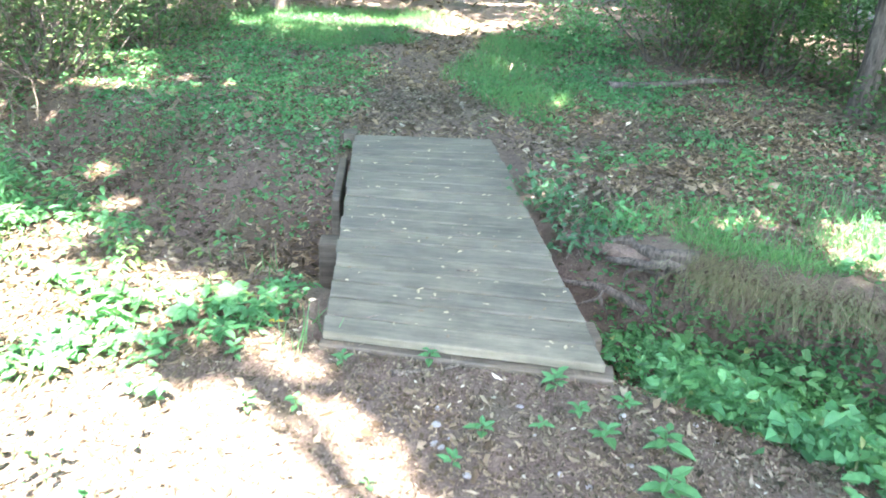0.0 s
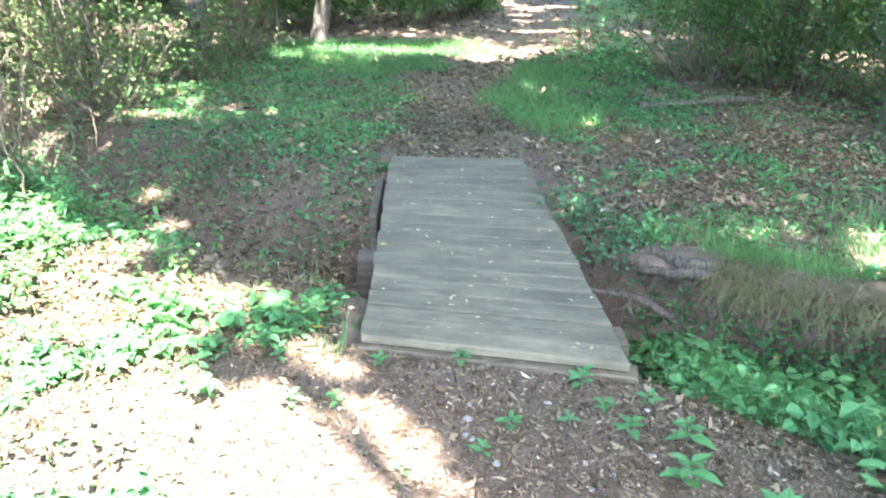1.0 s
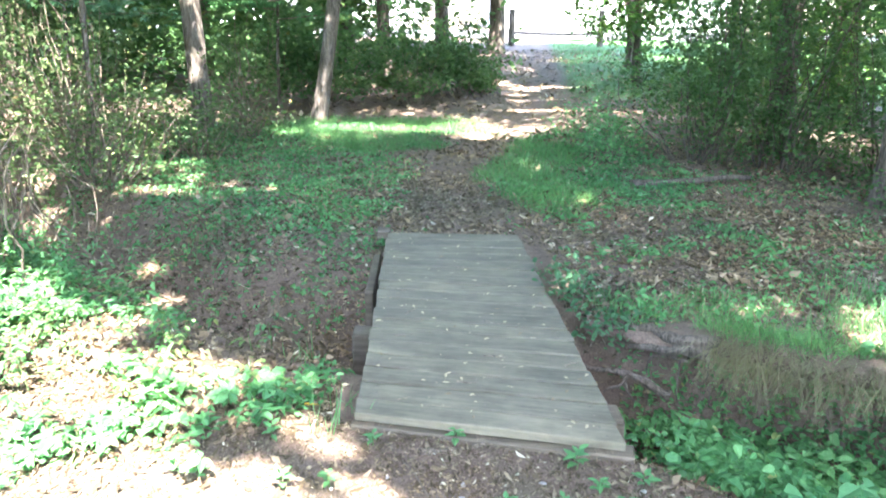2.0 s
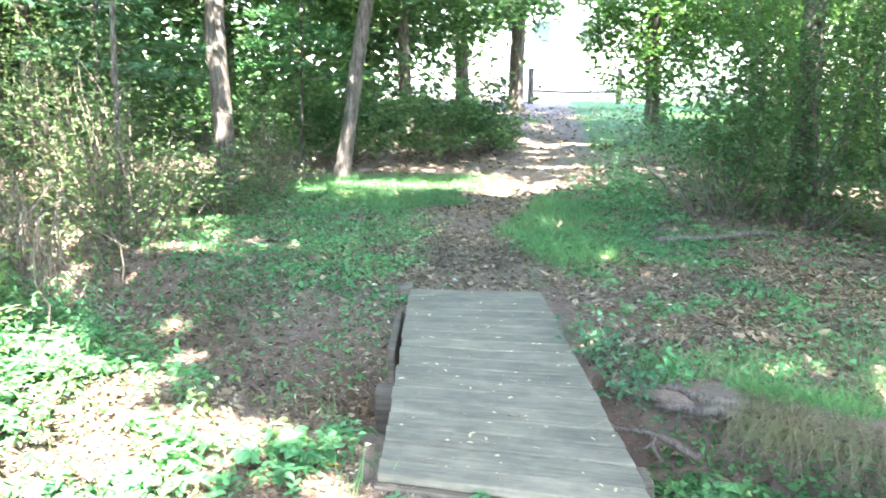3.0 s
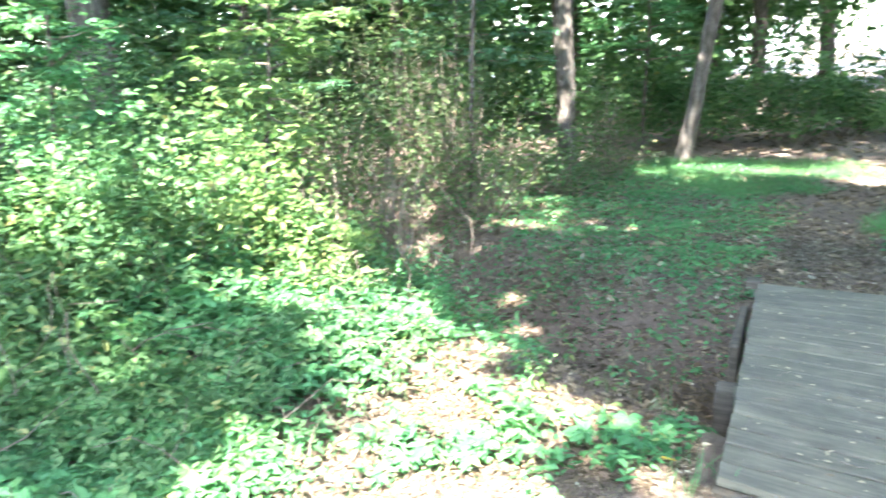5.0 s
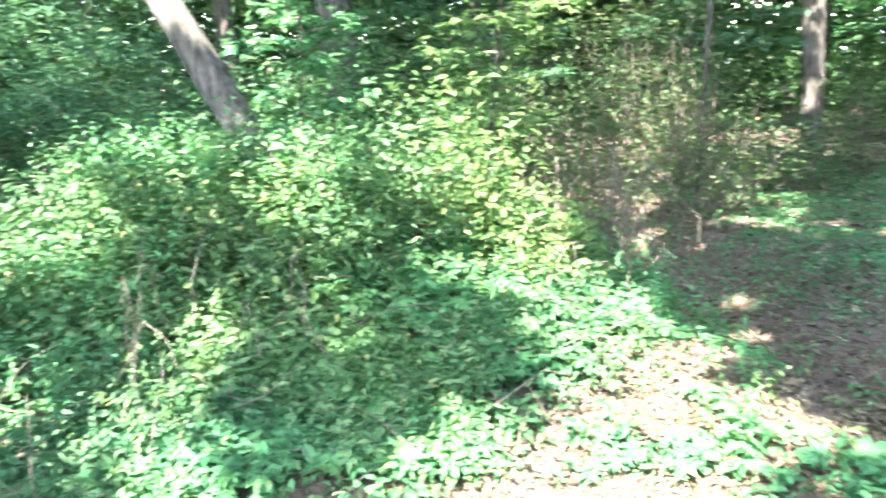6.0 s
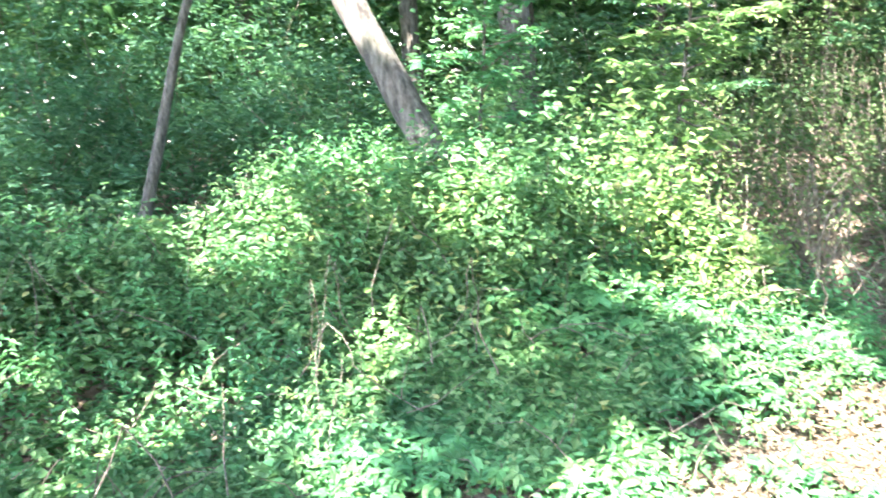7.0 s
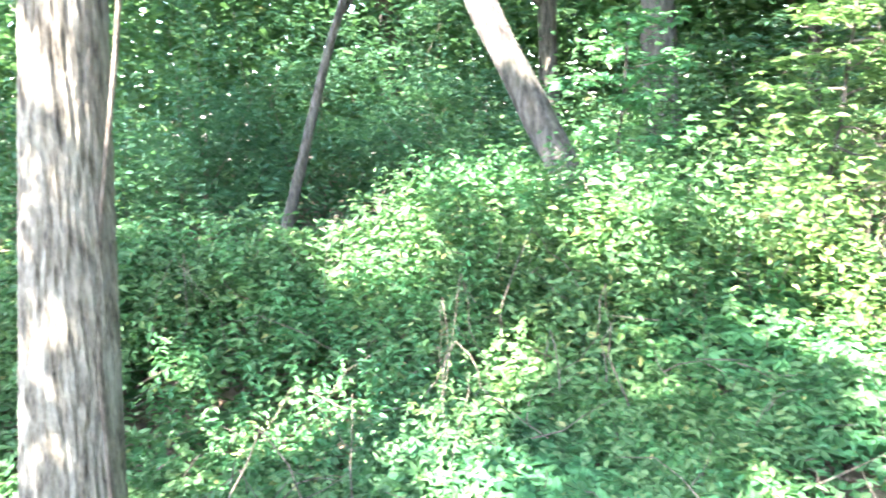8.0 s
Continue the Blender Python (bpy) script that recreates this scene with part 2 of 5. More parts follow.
def tube(points, radii, sides=6, rough=0.0):
    """A bent tapered tube; returns vertices and quads."""
    p = np.asarray(points, dtype=float)
    r = np.asarray(radii, dtype=float)
    t = unit(np.gradient(p, axis=0))
    ref = np.where(np.abs(t[:, 2:3]) > 0.9, np.array([[1.0, 0, 0]]), np.array([[0, 0, 1.0]]))
    ref = np.broadcast_to(ref[0], p.shape)
    a = unit(np.cross(t, ref))
    b = np.cross(t, a)
    th = np.arange(sides) * 2 * np.pi / sides
    ring = a[:, None] * np.cos(th)[None, :, None] + b[:, None] * np.sin(th)[None, :, None]
    rr = r[:, None] * (1 + rough * rng.normal(0, 1, (len(p), sides)))
    v = p[:, None] + ring * rr[..., None]
    k = len(p)
    i, j = np.meshgrid(np.arange(k - 1), np.arange(sides), indexing="ij")
    q = np.stack([i * sides + j, i * sides + (j + 1) % sides, (i + 1) * sides + (j + 1) % sides, (i + 1) * sides + j], -1)
    return v.reshape(-1, 3), q.reshape(-1, 4)


def joined(tubes):
    vs, fs, at = [], [], 0
    for v, f in tubes:
        vs.append(v)
        fs.append(f + at)
        at += len(v)
    return np.concatenate(vs), np.concatenate(fs)


def bend(a, b, n=6, sway=0.1):
    """Points from a to b with a random sway."""
    a, b = np.asarray(a, float), np.asarray(b, float)
    s = np.linspace(0, 1, n)[:, None]
    ln = np.linalg.norm(b - a)
    off = np.cumsum(rng.normal(0, sway * ln / n, (n, 3)), 0) * np.sin(s * np.pi)
    return a + (b - a) * s + off


def box_mesh(name, sx, sy, sz, material, bevel=0.006, jitter=0.0):
    bm = bmesh.new()
    bmesh.ops.create_cube(bm, size=1)
    bmesh.ops.scale(bm, vec=(sx, sy, sz), verts=bm.verts)
    if bevel:
        bmesh.ops.bevel(bm, geom=bm.edges[:], offset=bevel, segments=1, affect="EDGES")
    me = bpy.data.meshes.new(name)
    bm.to_mesh(me)
    bm.free()
    me.materials.append(material)
    return me


def fbm(x, y, scale=1.0, seed=0.0, octaves=3):
    """Smooth wavy noise of numpy arrays, about -1 to 1."""
    out, amp, tot = 0.0, 1.0, 0.0
    for o in range(octaves):
        k = scale * 2.0 ** o
        s = seed + 13.7 * o
        a = np.sin(k * (x * 1.00 + y * 0.37) + s) + np.sin(k * (-x * 0.53 + y * 1.09) + 2.1 * s + 1.0)
        b = np.sin(k * (x * 0.71 - y * 0.83) + 1.3 * s + np.sin(k * y * 0.9 + s)) + np.sin(k * (x * 0.2 + y * 1.37) - s + np.sin(k * x * 1.1))
        out = out + amp * (a + b) / 4
        tot += amp
        amp *= 0.55
    return out / tot * 1.5


def step(a, b, x):
    s = np.clip((x - a) / (b - a), 0, 1)
    return s * s * (3 - 2 * s)


def along(x, y, line):
    """Distance from points to a polyline, and the signed side (positive: left of its run)."""
    best = np.full(np.shape(x), 1e9)
    side = np.zeros(np.shape(x))
    for (x0, y0), (x1, y1) in zip(line, line[1:]):
        dx, dy = x1 - x0, y1 - y0
        s = np.clip(((x - x0) * dx + (y - y0) * dy) / (dx * dx + dy * dy), 0, 1)
        ex, ey = x - x0 - s * dx, y - y0 - s * dy
        d = np.hypot(ex, ey)
        near = d < best
        best = np.where(near, d, best)
        side = np.where(near, np.sign(dx * ey - dy * ex), side)
    return best, side


# ---- the lie of the land ----
DITCH = [(-14, 9.5), (-6, 7.2), (-3.6, 5.5), (-2.1, 4.55), (-0.7, 3.85), (0.2, 3.45), (0.95, 3.0), (1.7, 2.45), (3.2, 1.5), (7, 0.2), (14, -1.5)]
RIDGE = [(-3.1, 3.3), (-4.3, 1.75), (-4.8, 0.9), (-4.9, -0.6), (-4.9, -3.0)]
TRAIL = [(0.15, 1.5), (-0.05, 5.2), (-0.06, 5.6), (-0.24, 6.75), (0.0, 8.1), (0.2, 9.2), (0.55, 10.4), (0.75, 12), (1.15, 15), (1.35, 19), (1.4, 23.5), (1.9, 28)]


def ground_z(x, y):
    x, y = np.asarray(x, float), np.asarray(y, float)
    d, side = along(x, y, DITCH)
    w = np.where(side > 0, np.where(x < -0.4, 1.05, 0.62 + 0.38 * step(0.8, 1.8, x)), 0.72)
    foot = np.where((side > 0) & (x > -0.4), 0.15 + 0.60 * step(0.0, 0.7, x), 0.15)
    depth = 0.55 - 0.12 * step(-1.0, -4.0, x) + 0.13 * step(0.0, 0.8, x)
    z = -0.07 - depth * (1 - step(foot, 1.0, d / w))
    r, _ = along(x, y, RIDGE)
    z = z + 0.16 * np.exp(-(r / 1.5) ** 2) * step(-0.9, -2.4, x)
    z = z + 0.03 * fbm(x, y, 1.3, 2.0) + 0.012 * fbm(x, y, 6.0, 5.0)
    t, _ = along(x, y, TRAIL)
    z = z - 0.03 * np.exp(-(t / 0.3) ** 2) * step(4.9, 5.4, y)
    z = z + 0.35 * step(12, 26, y)
    return z


def axis(lo, hi, fine, end):
    a = np.arange(lo, hi + 1e-6, fine)
    out = fine * 1.15 ** np.arange(1, 70)
    out = np.cumsum(out)
    out = out[out < end]
    return np.concatenate([(lo - out)[::-1], a, hi + out])


gx, gy = axis(-5.0, 4.2, 0.045, 900), axis(-0.5, 9.0, 0.045, 900)
GX, GY = np.meshgrid(gx, gy)
GZ = ground_z(GX, GY)
i, j = np.meshgrid(np.arange(len(gy) - 1), np.arange(len(gx) - 1), indexing="ij")
w = len(gx)
quads = np.stack([i * w + j, i * w + j + 1, (i + 1) * w + j + 1, (i + 1) * w + j], -1).reshape(-1, 4)
ground_mesh = mesh_of("ground", np.stack([GX, GY, GZ], -1).reshape(-1, 3), [quads], SOIL, True)
lawn = step(13.0, 15.0, GY) * step(1.8, 2.3, GX - 0.05 * (GY - 16)) * step(16, 9, GX)
ground_mesh.attributes.new("lawn", "FLOAT", "POINT").data.foreach_set("value", lawn.ravel().astype(np.float32))
tagged(new("ground", ground_mesh), "brown woodland soil with a shallow ditch and trodden trail", "ground", kind="structure")


def scatter(n, x0, x1, y0, y1, mask, sink=0.0):
    """Up to n points on the ground where mask(x, y), a chance from 0 to 1, lets them stand."""
    x, y = rng.uniform(x0, x1, n), rng.uniform(y0, y1, n)
    keep = rng.uniform(0, 1, n) < mask(x, y)
    x, y = x[keep], y[keep]
    return np.stack([x, y, ground_z(x, y) - sink], 1)


# ---- footbridge ----
NEAR_L, NEAR_R, FAR_L, FAR_R = Vector((-0.385, 2.50)), Vector((0.665, 2.335)), Vector((-0.53, 5.05)), Vector((0.40, 5.07))


def footbridge():
    bridge = thing("footbridge", "weathered grey plank footbridge across a shallow ditch", "footbridge", at=(0, 3.7, 0))
    count, s = 18, 0.0
    cuts = np.cumsum(np.concatenate([[0], rng.uniform(0.93, 1.07, count)]))
    cuts = cuts / cuts[-1]
    for a, b in zip(cuts, cuts[1:]):
        l0, l1 = NEAR_L.lerp(FAR_L, a), NEAR_L.lerp(FAR_L, b)
        r0, r1 = NEAR_R.lerp(FAR_R, a), NEAR_R.lerp(FAR_R, b)
        mid = (l0 + l1 + r0 + r1) / 4
        way = ((r0 + r1) - (l0 + l1)).normalized()
        turn = math.atan2(way.y, way.x)
        gap = rng.choice([0.004, 0.006, 0.010])
        out = rng.uniform(-0.008, 0.008, 2)
        bm = bmesh.new()
        inv = Matrix.Rotation(-turn, 2)
        corners = [inv @ (p - mid) for p in (l0, r0, r1, l1)]
        corners[0] += Vector((-out[0], gap))
        corners[1] += Vector((out[1], gap))
        corners[2] += Vector((out[1], -gap))
        corners[3] += Vector((-out[0], -gap))
        n = 8
        rows = []
        cup = rng.uniform(-0.002, 0.003)
        for z in (-0.038, 0.0):
            for e0, e1 in ((corners[0], corners[1]), (corners[3], corners[2])):
                rows.append([bm.verts.new((*(e0.lerp(e1, q / n) + Vector((0, rng.normal(0, 0.0009)))), z + (cup * math.sin(q * 1.1) if z == 0 else 0))) for q in range(n + 1)])
        for ra, rb in ((rows[0], rows[2]), (rows[2], rows[3]), (rows[3], rows[1]), (rows[1], rows[0])):
            for q in range(n):
                bm.faces.new((ra[q], ra[q + 1], rb[q + 1], rb[q]))
        for q in (0, n):
            bm.faces.new([rw[q] for rw in (rows[0], rows[2], rows[3], rows[1])])
        bmesh.ops.recalc_face_normals(bm, faces=bm.faces)
        bmesh.ops.bevel(bm, geom=[e for e in bm.edges if e.calc_face_angle(0) > 1.0], offset=0.004, segments=1, affect="EDGES")
        me = bpy.data.meshes.new("board")
        bm.to_mesh(me)
        bm.free()
        me.materials.append(DECK)
        part("board", me, bridge, at=pose(mid.x, mid.y - 3.7, rng.normal(0, 0.0012), 0, rng.normal(0, 0.1), math.degrees(turn)))
    # three long beams under the boards and one across each end
    for s in (0.07, 0.5, 0.93):
        a, b = NEAR_L.lerp(NEAR_R, s), FAR_L.lerp(FAR_R, s)
        d = b - a
        m = (a + b) / 2
        part("beam", box_mesh("beam", d.length + 0.02, 0.09, 0.16, BEAM), bridge, at=pose(m.x, m.y - 3.7, -0.122, 0, 0, math.degrees(math.atan2(d.y, d.x))))
    for a, b in ((NEAR_L, NEAR_R), (FAR_L, FAR_R)):
        d = b - a
        m = (a + b) / 2
        part("end_beam", box_mesh("end_beam", d.length + 0.05, 0.10, 0.15, BEAM), bridge, at=pose(m.x + 0.01, m.y - 3.7 + (0.03 if a is NEAR_L else -0.03), -0.118, 0, 0, math.degrees(math.atan2(d.y, d.x))))
    # side posts that carry the beams
    for x, y, sx, sy, top in ((-0.505, 3.55, 0.10, 0.14, -0.10), (-0.56, 4.45, 0.05, 0.75, -0.09), (0.70, 2.84, 0.09, 0.16, -0.15), (-0.565, 5.10, 0.10, 0.12, 0.008)):
        h = 0.6
        part("post", box_mesh("post", sx, sy, h, BEAM, 0.008), bridge, at=pose(x, y - 3.7, top - h / 2, 0, 0, 3))
    # nail heads
    nail = box_mesh("nail", 0.008, 0.008, 0.002, BARK_DARK, 0.002)
    for a, b in zip(cuts, cuts[1:]):
        for s in (0.07, 0.5, 0.93):
            for q in (0.3, 0.7):
                c = a + (b - a) * q
                p = NEAR_L.lerp(FAR_L, c).lerp(NEAR_R.lerp(FAR_R, c), s + rng.normal(0, 0.006))
                part("nail", nail, bridge, at=pose(p.x, p.y - 3.7, 0.0012))
    return bridge


footbridge()

# ---- trees ----


def trunk_mesh(name, points, radii, material, sides=20, rows=40, ridges=0.06, flare=0.35):
    """A trunk with a flared foot and furrowed, uneven bark."""
    pts = np.asarray(points, float)
    s = np.linspace(0, 1, rows) ** 1.4 * (len(pts) - 1)
    k = np.arange(len(pts))
    p = np.stack([np.interp(s, k, pts[:, c]) for c in range(3)], 1)
    p[:, :2] += 0.02 * np.stack([np.sin(p[:, 2] * 1.7 + 1), np.cos(p[:, 2] * 1.3)], 1)
    r = np.interp(s, k, radii)
    h = p[:, 2] - p[0, 2]
    r = r * (1 + flare * np.exp(-h / 0.25))
    v, f = tube(p, r, sides)
    v = v.reshape(rows, sides, 3)
    th = np.arange(sides)[None] * 2 * np.pi / sides
    hh = h[:, None]
    m = round(sides / 6.5)
    bent = th * m / 2 + 0.9 * np.sin(hh * 7 + 2 * np.sin(th * 2)) + 0.6 * np.sin(hh * 17 + th * 3)
    ridge = np.abs(np.sin(bent)) ** 0.55
    lane = np.floor(bent / np.pi)
    shift = np.sin(lane * 12.9898) * 43758.5453
    crack = np.abs((hh / 0.17 + shift) % 1.0 - 0.5) * 2
    wave = 2.2 * (ridge - 0.75) - 0.9 * step(0.86, 1.0, crack) + 0.5 * np.sin(th * m * 1.7 + hh * 31) + 0.35 * np.sin(th * m * 2.3 - hh * 53)
    foot = np.exp(-hh / 0.3) * 0.12 * np.sin(th * 5 + 0.5)
    c = p[:, None]
    v = c + (v - c) * (1 + ridges * wave + foot + 0.03 * np.sin(th * 2 + hh * 2))[..., None]
    return mesh_of(name, v.reshape(-1, 3), [f], material, True)


def clumps(centres, radius, each):
    n = len(centres)
    P = np.repeat(centres, each, 0)
    return P + rng.normal(0, 1, (n * each, 3)) * radius * np.array([1, 1, 0.55])


def tree(label, base, top, r0, r1, crown, material=BARK, leaf=CANOPY, limbs=8, each=60, size=0.13, sides=20, keep=None, ridges=0.06, name="tree"):
    """crown: (centre, radii, clump count). Limbs run from the trunk to some of the clumps."""
    base, top = np.asarray(base, float), np.asarray(top, float)
    base = np.array([base[0], base[1], float(ground_z(base[0], base[1])) - 0.06])
    t = thing(name, label, "tree", at=base)
    pts = bend(base, top, 9, 0.015)
    rad = np.linspace(r0, r1, 9)
    part("trunk", trunk_mesh("trunk", pts - base, rad, material, sides, 44 if sides < 40 else 420, ridges), t)
    c, rr, count = crown
    d = unit(rng.normal(0, 1, (count, 3))) * rng.uniform(0.35, 1.0, (count, 1)) ** 0.6
    cl = np.asarray(c, float) + d * np.asarray(rr, float)
    if keep is not None:
        cl = cl[keep(cl, 0.0)]
    for k in rng.choice(len(cl), min(limbs, len(cl)), replace=False):
        s = np.clip((cl[k, 2] - base[2]) / (top[2] - base[2]) - rng.uniform(0.1, 0.3), 0.3, 0.95)
        a = np.array([np.interp(s * 8, np.arange(9), pts[:, q]) for q in range(3)])
        ln = np.linalg.norm(cl[k] - a)
        rb = min(0.55 * (r0 + (r1 - r0) * s), 0.02 + 0.018 * ln)
        part("limb", mesh_of("limb", *[q if i == 0 else [q] for i, q in enumerate(tube(bend(a, cl[k], 8, 0.22) - base, np.linspace(rb, 0.008, 8), 7))], material, True), t)
    P = clumps(cl, 0.32 * min(1.6, max(0.6, max(rr) / 3)), each)
    if keep is not None:
        P = P[keep(P, 1.0)]
    part("crown", foliage("crown", P - base, size, leaf, 0.7), t)
    return t


# openings in the crowns: where the sun reaches the ground, as (x, y, half-width, half-depth)
GAPS = [(-1.0, 1.70, 0.85, 0.58), (-0.5, 1.40, 0.62, 0.78), (-1.55, 2.75, 0.80, 0.42), (-2.5, 3.35, 0.5, 0.4), (-3.3, 3.75, 0.65, 0.6), (-4.1, 2.9, 0.6, 0.5), (1.75, 3.85, 0.34, 0.14),
        (2.45, 3.6, 0.45, 0.5), (-1.1, 9.95, 1.3, 0.30), (0.30, 10.4, 0.35, 0.4), (1.0, 12.4, 0.9, 0.16), (1.2, 13.8, 0.7, 0.10), (1.6, 15.6, 1.0, 0.2), (3.2, 17, 0.8, 0.6), (-2.1, 3.1, 0.55, 0.35), (-3.3, 0.75, 0.6, 0.45), (-4.8, 5.3, 0.6, 0.5), (-3.55, 1.65, 0.3, 0.25), (-3.9, 2.75, 0.4, 0.3), (-4.25, 2.4, 0.35, 0.25), (-2.05, 1.85, 0.2, 0.3),
        (-4.5, 1.7, 0.5, 0.5), (-2.4, 5.0, 0.3, 0.12), (-1.9, 2.0, 0.35, 0.22), (-2.9, 6.4, 0.4, 0.15), (-4.0, 7.0, 0.3, 0.3), (-3.6, 10.9, 0.3, 0.5), (-5.0, 4.0, 0.6, 0.8), (-3.3, 7.3, 0.4, 0.3), (-4.3, 8.2, 0.5, 0.4), (-5.2, 7.2, 0.5, 0.5), (-2.6, 7.0, 0.25, 0.15), (0.8, 7.6, 0.25, 0.12), (0.62, 4.15, 0.16, 0.12), (0.58, 3.55, 0.10, 0.05), (0.45, 4.75, 0.10, 0.05), (0.40, 3.25, 0.12, 0.04), (-1.6, 14.0, 0.6, 0.12), (-2.2, 10.85, 0.2, 0.28), (-3.66, 10.4, 0.2, 0.3), (-3.9, 5.2, 0.7, 0.45), (-5.5, 4.3, 0.5, 0.5),
        (-2.75, -0.40, 0.30, 0.15), (-2.88, -0.08, 0.32, 0.13), (-3.02, 0.25, 0.32, 0.16), (-3.2, 0.62, 0.30, 0.14), (-3.36, 1.0, 0.30, 0.16), (-3.5, 1.35, 0.25, 0.14), (-3.45, 2.7, 0.30, 0.22), (-3.15, 2.35, 0.2, 0.14), (3.4, 18.5, 1.1, 1.2), (3.0, 20.8, 1.1, 0.9)]

dapple = np.random.default_rng(21)
for count, x0, x1, y0, y1, lo, hi in ((70, -5.4, -1.5, -0.2, 5.0, 0.09, 0.22), (22, -1.5, -0.4, 1.9, 2.9, 0.06, 0.15), (18, 0.8, 2.4, 1.0, 2.7, 0.04, 0.10), (10, -0.2, 1.4, 5.8, 8.6, 0.05, 0.14), (14, -5.5, -2.4, 5.6, 9.0, 0.07, 0.18), (16, 0.8, 3.2, 3.9, 7.0, 0.04, 0.10), (14, -2.6, -0.8, 4.4, 7.2, 0.04, 0.10), (22, -1.0, 2.6, 10.8, 18.5, 0.12, 0.3), (36, -3.6, -2.3, -0.7, 1.3, 0.08, 0.20), (16, -2.5, 0.2, 9.3, 11.0, 0.08, 0.22), (10, 0.0, 0.6, 2.6, 4.8, 0.02, 0.05), (12, -2.4, -0.4, 12.5, 17.0, 0.1, 0.3)):
    for k in range(count):
        r, cx, cy, a = dapple.uniform(lo, hi), dapple.uniform(x0, x1), dapple.uniform(y0, y1), dapple.uniform(0.9, 1.6)
        if math.hypot((cx + 2.68) / 0.48, (cy - 1.85) / 0.9) > 1 or k % 5 == 0:      # the herbs below the bank lie mostly in shade
            GAPS.append((cx, cy, r * a, r))


def shaded(P, soft):
    """True for the leaves whose shadow falls outside the sunny openings."""
    k = P[:, 2] / SUN.z
    x, y = P[:, 0] - SUN.x * k, P[:, 1] - SUN.y * k
    open_ = np.full(len(P), -9.0)
    for cx, cy, a, b in GAPS:
        open_ = np.maximum(open_, 1 - np.hypot((x - cx) / a, (y - cy) / b))
    open_ = open_ + 0.3 * fbm(x, y, 5.0, 3.0)
    fleck = fbm(x, y, 6.5, 9.0, 2) > 1.3
    return (open_ < (0.35 if soft == 0 else 0.0)) & ~(fleck & (soft > 0))


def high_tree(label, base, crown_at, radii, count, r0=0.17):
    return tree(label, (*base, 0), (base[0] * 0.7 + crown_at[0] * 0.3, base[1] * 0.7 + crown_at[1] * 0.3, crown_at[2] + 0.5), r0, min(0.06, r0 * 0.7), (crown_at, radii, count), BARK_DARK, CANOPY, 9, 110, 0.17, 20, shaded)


tree("broad furrowed grey trunk in dappled sun beside vines", (-2.70, -0.52, 0), (-4.0, 0.6, 9.0), 0.150, 0.07, ((-3.0, 0.9, 7.5), (3.3, 3.6, 1.5), 260), BARK, CANOPY, 11, 75, 0.17, 168, shaded, 0.030)
# Unseen sapling, placed up-sun so that its leaf shadows dapple the broad trunk.
tree("unseen leafy sapling added to dapple the broad trunk", (-1.7, -3.6, 0), (-2.0, -2.2, 5.2), 0.05, 0.02, ((-2.25, -1.95, 3.7), (0.5, 0.6, 1.1), 24), BARK_DARK, CANOPY, 9, 11, 0.15, 12)
high_tree("tall shade tree behind the trail with a wide crown", (3.2, -4.6), (1.2, -1.2, 8.0), (3.2, 3.0, 1.4), 330)
high_tree("tall shade tree with spreading leafy crown", (5.4, -0.6), (3.2, 1.6, 7.6), (3.2, 3.2, 1.4), 280)
# The crown is added far out from this trunk to shade the grass strip.
high_tree("slender leaning tree rising from the brambles", (-3.62, 7.0), (-0.9, 4.6, 7.4), (2.9, 2.3, 1.2), 140, 0.024)
# Three trees added with crowns out of view, to shade the far trail and gate.
high_tree("tall tree added to shade the far trail", (5.6, 11.5), (2.2, 10.2, 6.9), (3.2, 3.4, 1.3), 190)
high_tree("tall tree added to shade the trail beside the lawn", (6.2, 15.8), (2.6, 14.8, 7.2), (3.2, 3.0, 1.3), 160)
high_tree("tall tree added to shade the end of the trail", (8.2, 21.5), (4.0, 20.4, 7.8), (3.4, 2.8, 1.2), 170)
high_tree("tall shade tree behind vines with leafy crown", (-7.0, -3.4), (-4.3, -1.9, 7.9), (3.4, 2.5, 1.5), 150)
# Two unseen trees added for their shadows: on the hollow and the broad trunk.
high_tree("unseen tall tree added to shade the hollow", (-10.6, -5.2), (-8.0, -3.4, 7.8), (3.2, 2.8, 1.3), 75)
high_tree("unseen tall tree added to dapple the broad trunk", (-0.6, -7.4), (-1.4, -4.9, 7.6), (2.2, 2.2, 1.2), 130)
tree("slim pale tree trunk at the edge of the thicket", (-3.55, 9.9, 0), (-3.7, 10.2, 9.5), 0.135, 0.06, ((-3.2, 9.4, 5.6), (3.2, 2.6, 2.4), 120), BARK_MID, CANOPY, 9, 60, 0.14, 20, None)
tree("leaning pale tree trunk beside the grass strip", (-2.15, 10.6, 0), (-0.6, 11.3, 8.5), 0.105, 0.05, ((-0.8, 10.8, 5.2), (2.6, 2.4, 1.8), 100), BARK_MID, CANOPY, 8, 60, 0.14, 20, None)
tree("dark tree trunk behind leafy shrubs", (3.6, 8.9, 0), (3.5, 9.0, 8.5), 0.14, 0.06, ((2.9, 8.9, 4.2), (2.0, 1.8, 1.8), 70), BARK_DARK, CANOPY, 8, 45, 0.11, 18, shaded)
# The wide low crown is added to shade the ground before the shrubs.
tree("dark slim trunk at the edge of the shrubs", (3.62, 6.45, 0), (3.8, 6.6, 8.0), 0.085, 0.05, ((3.4, 5.8, 4.7), (2.3, 2.1, 0.9), 120), BARK_DARK, CANOPY, 8, 60, 0.14, 18, shaded)
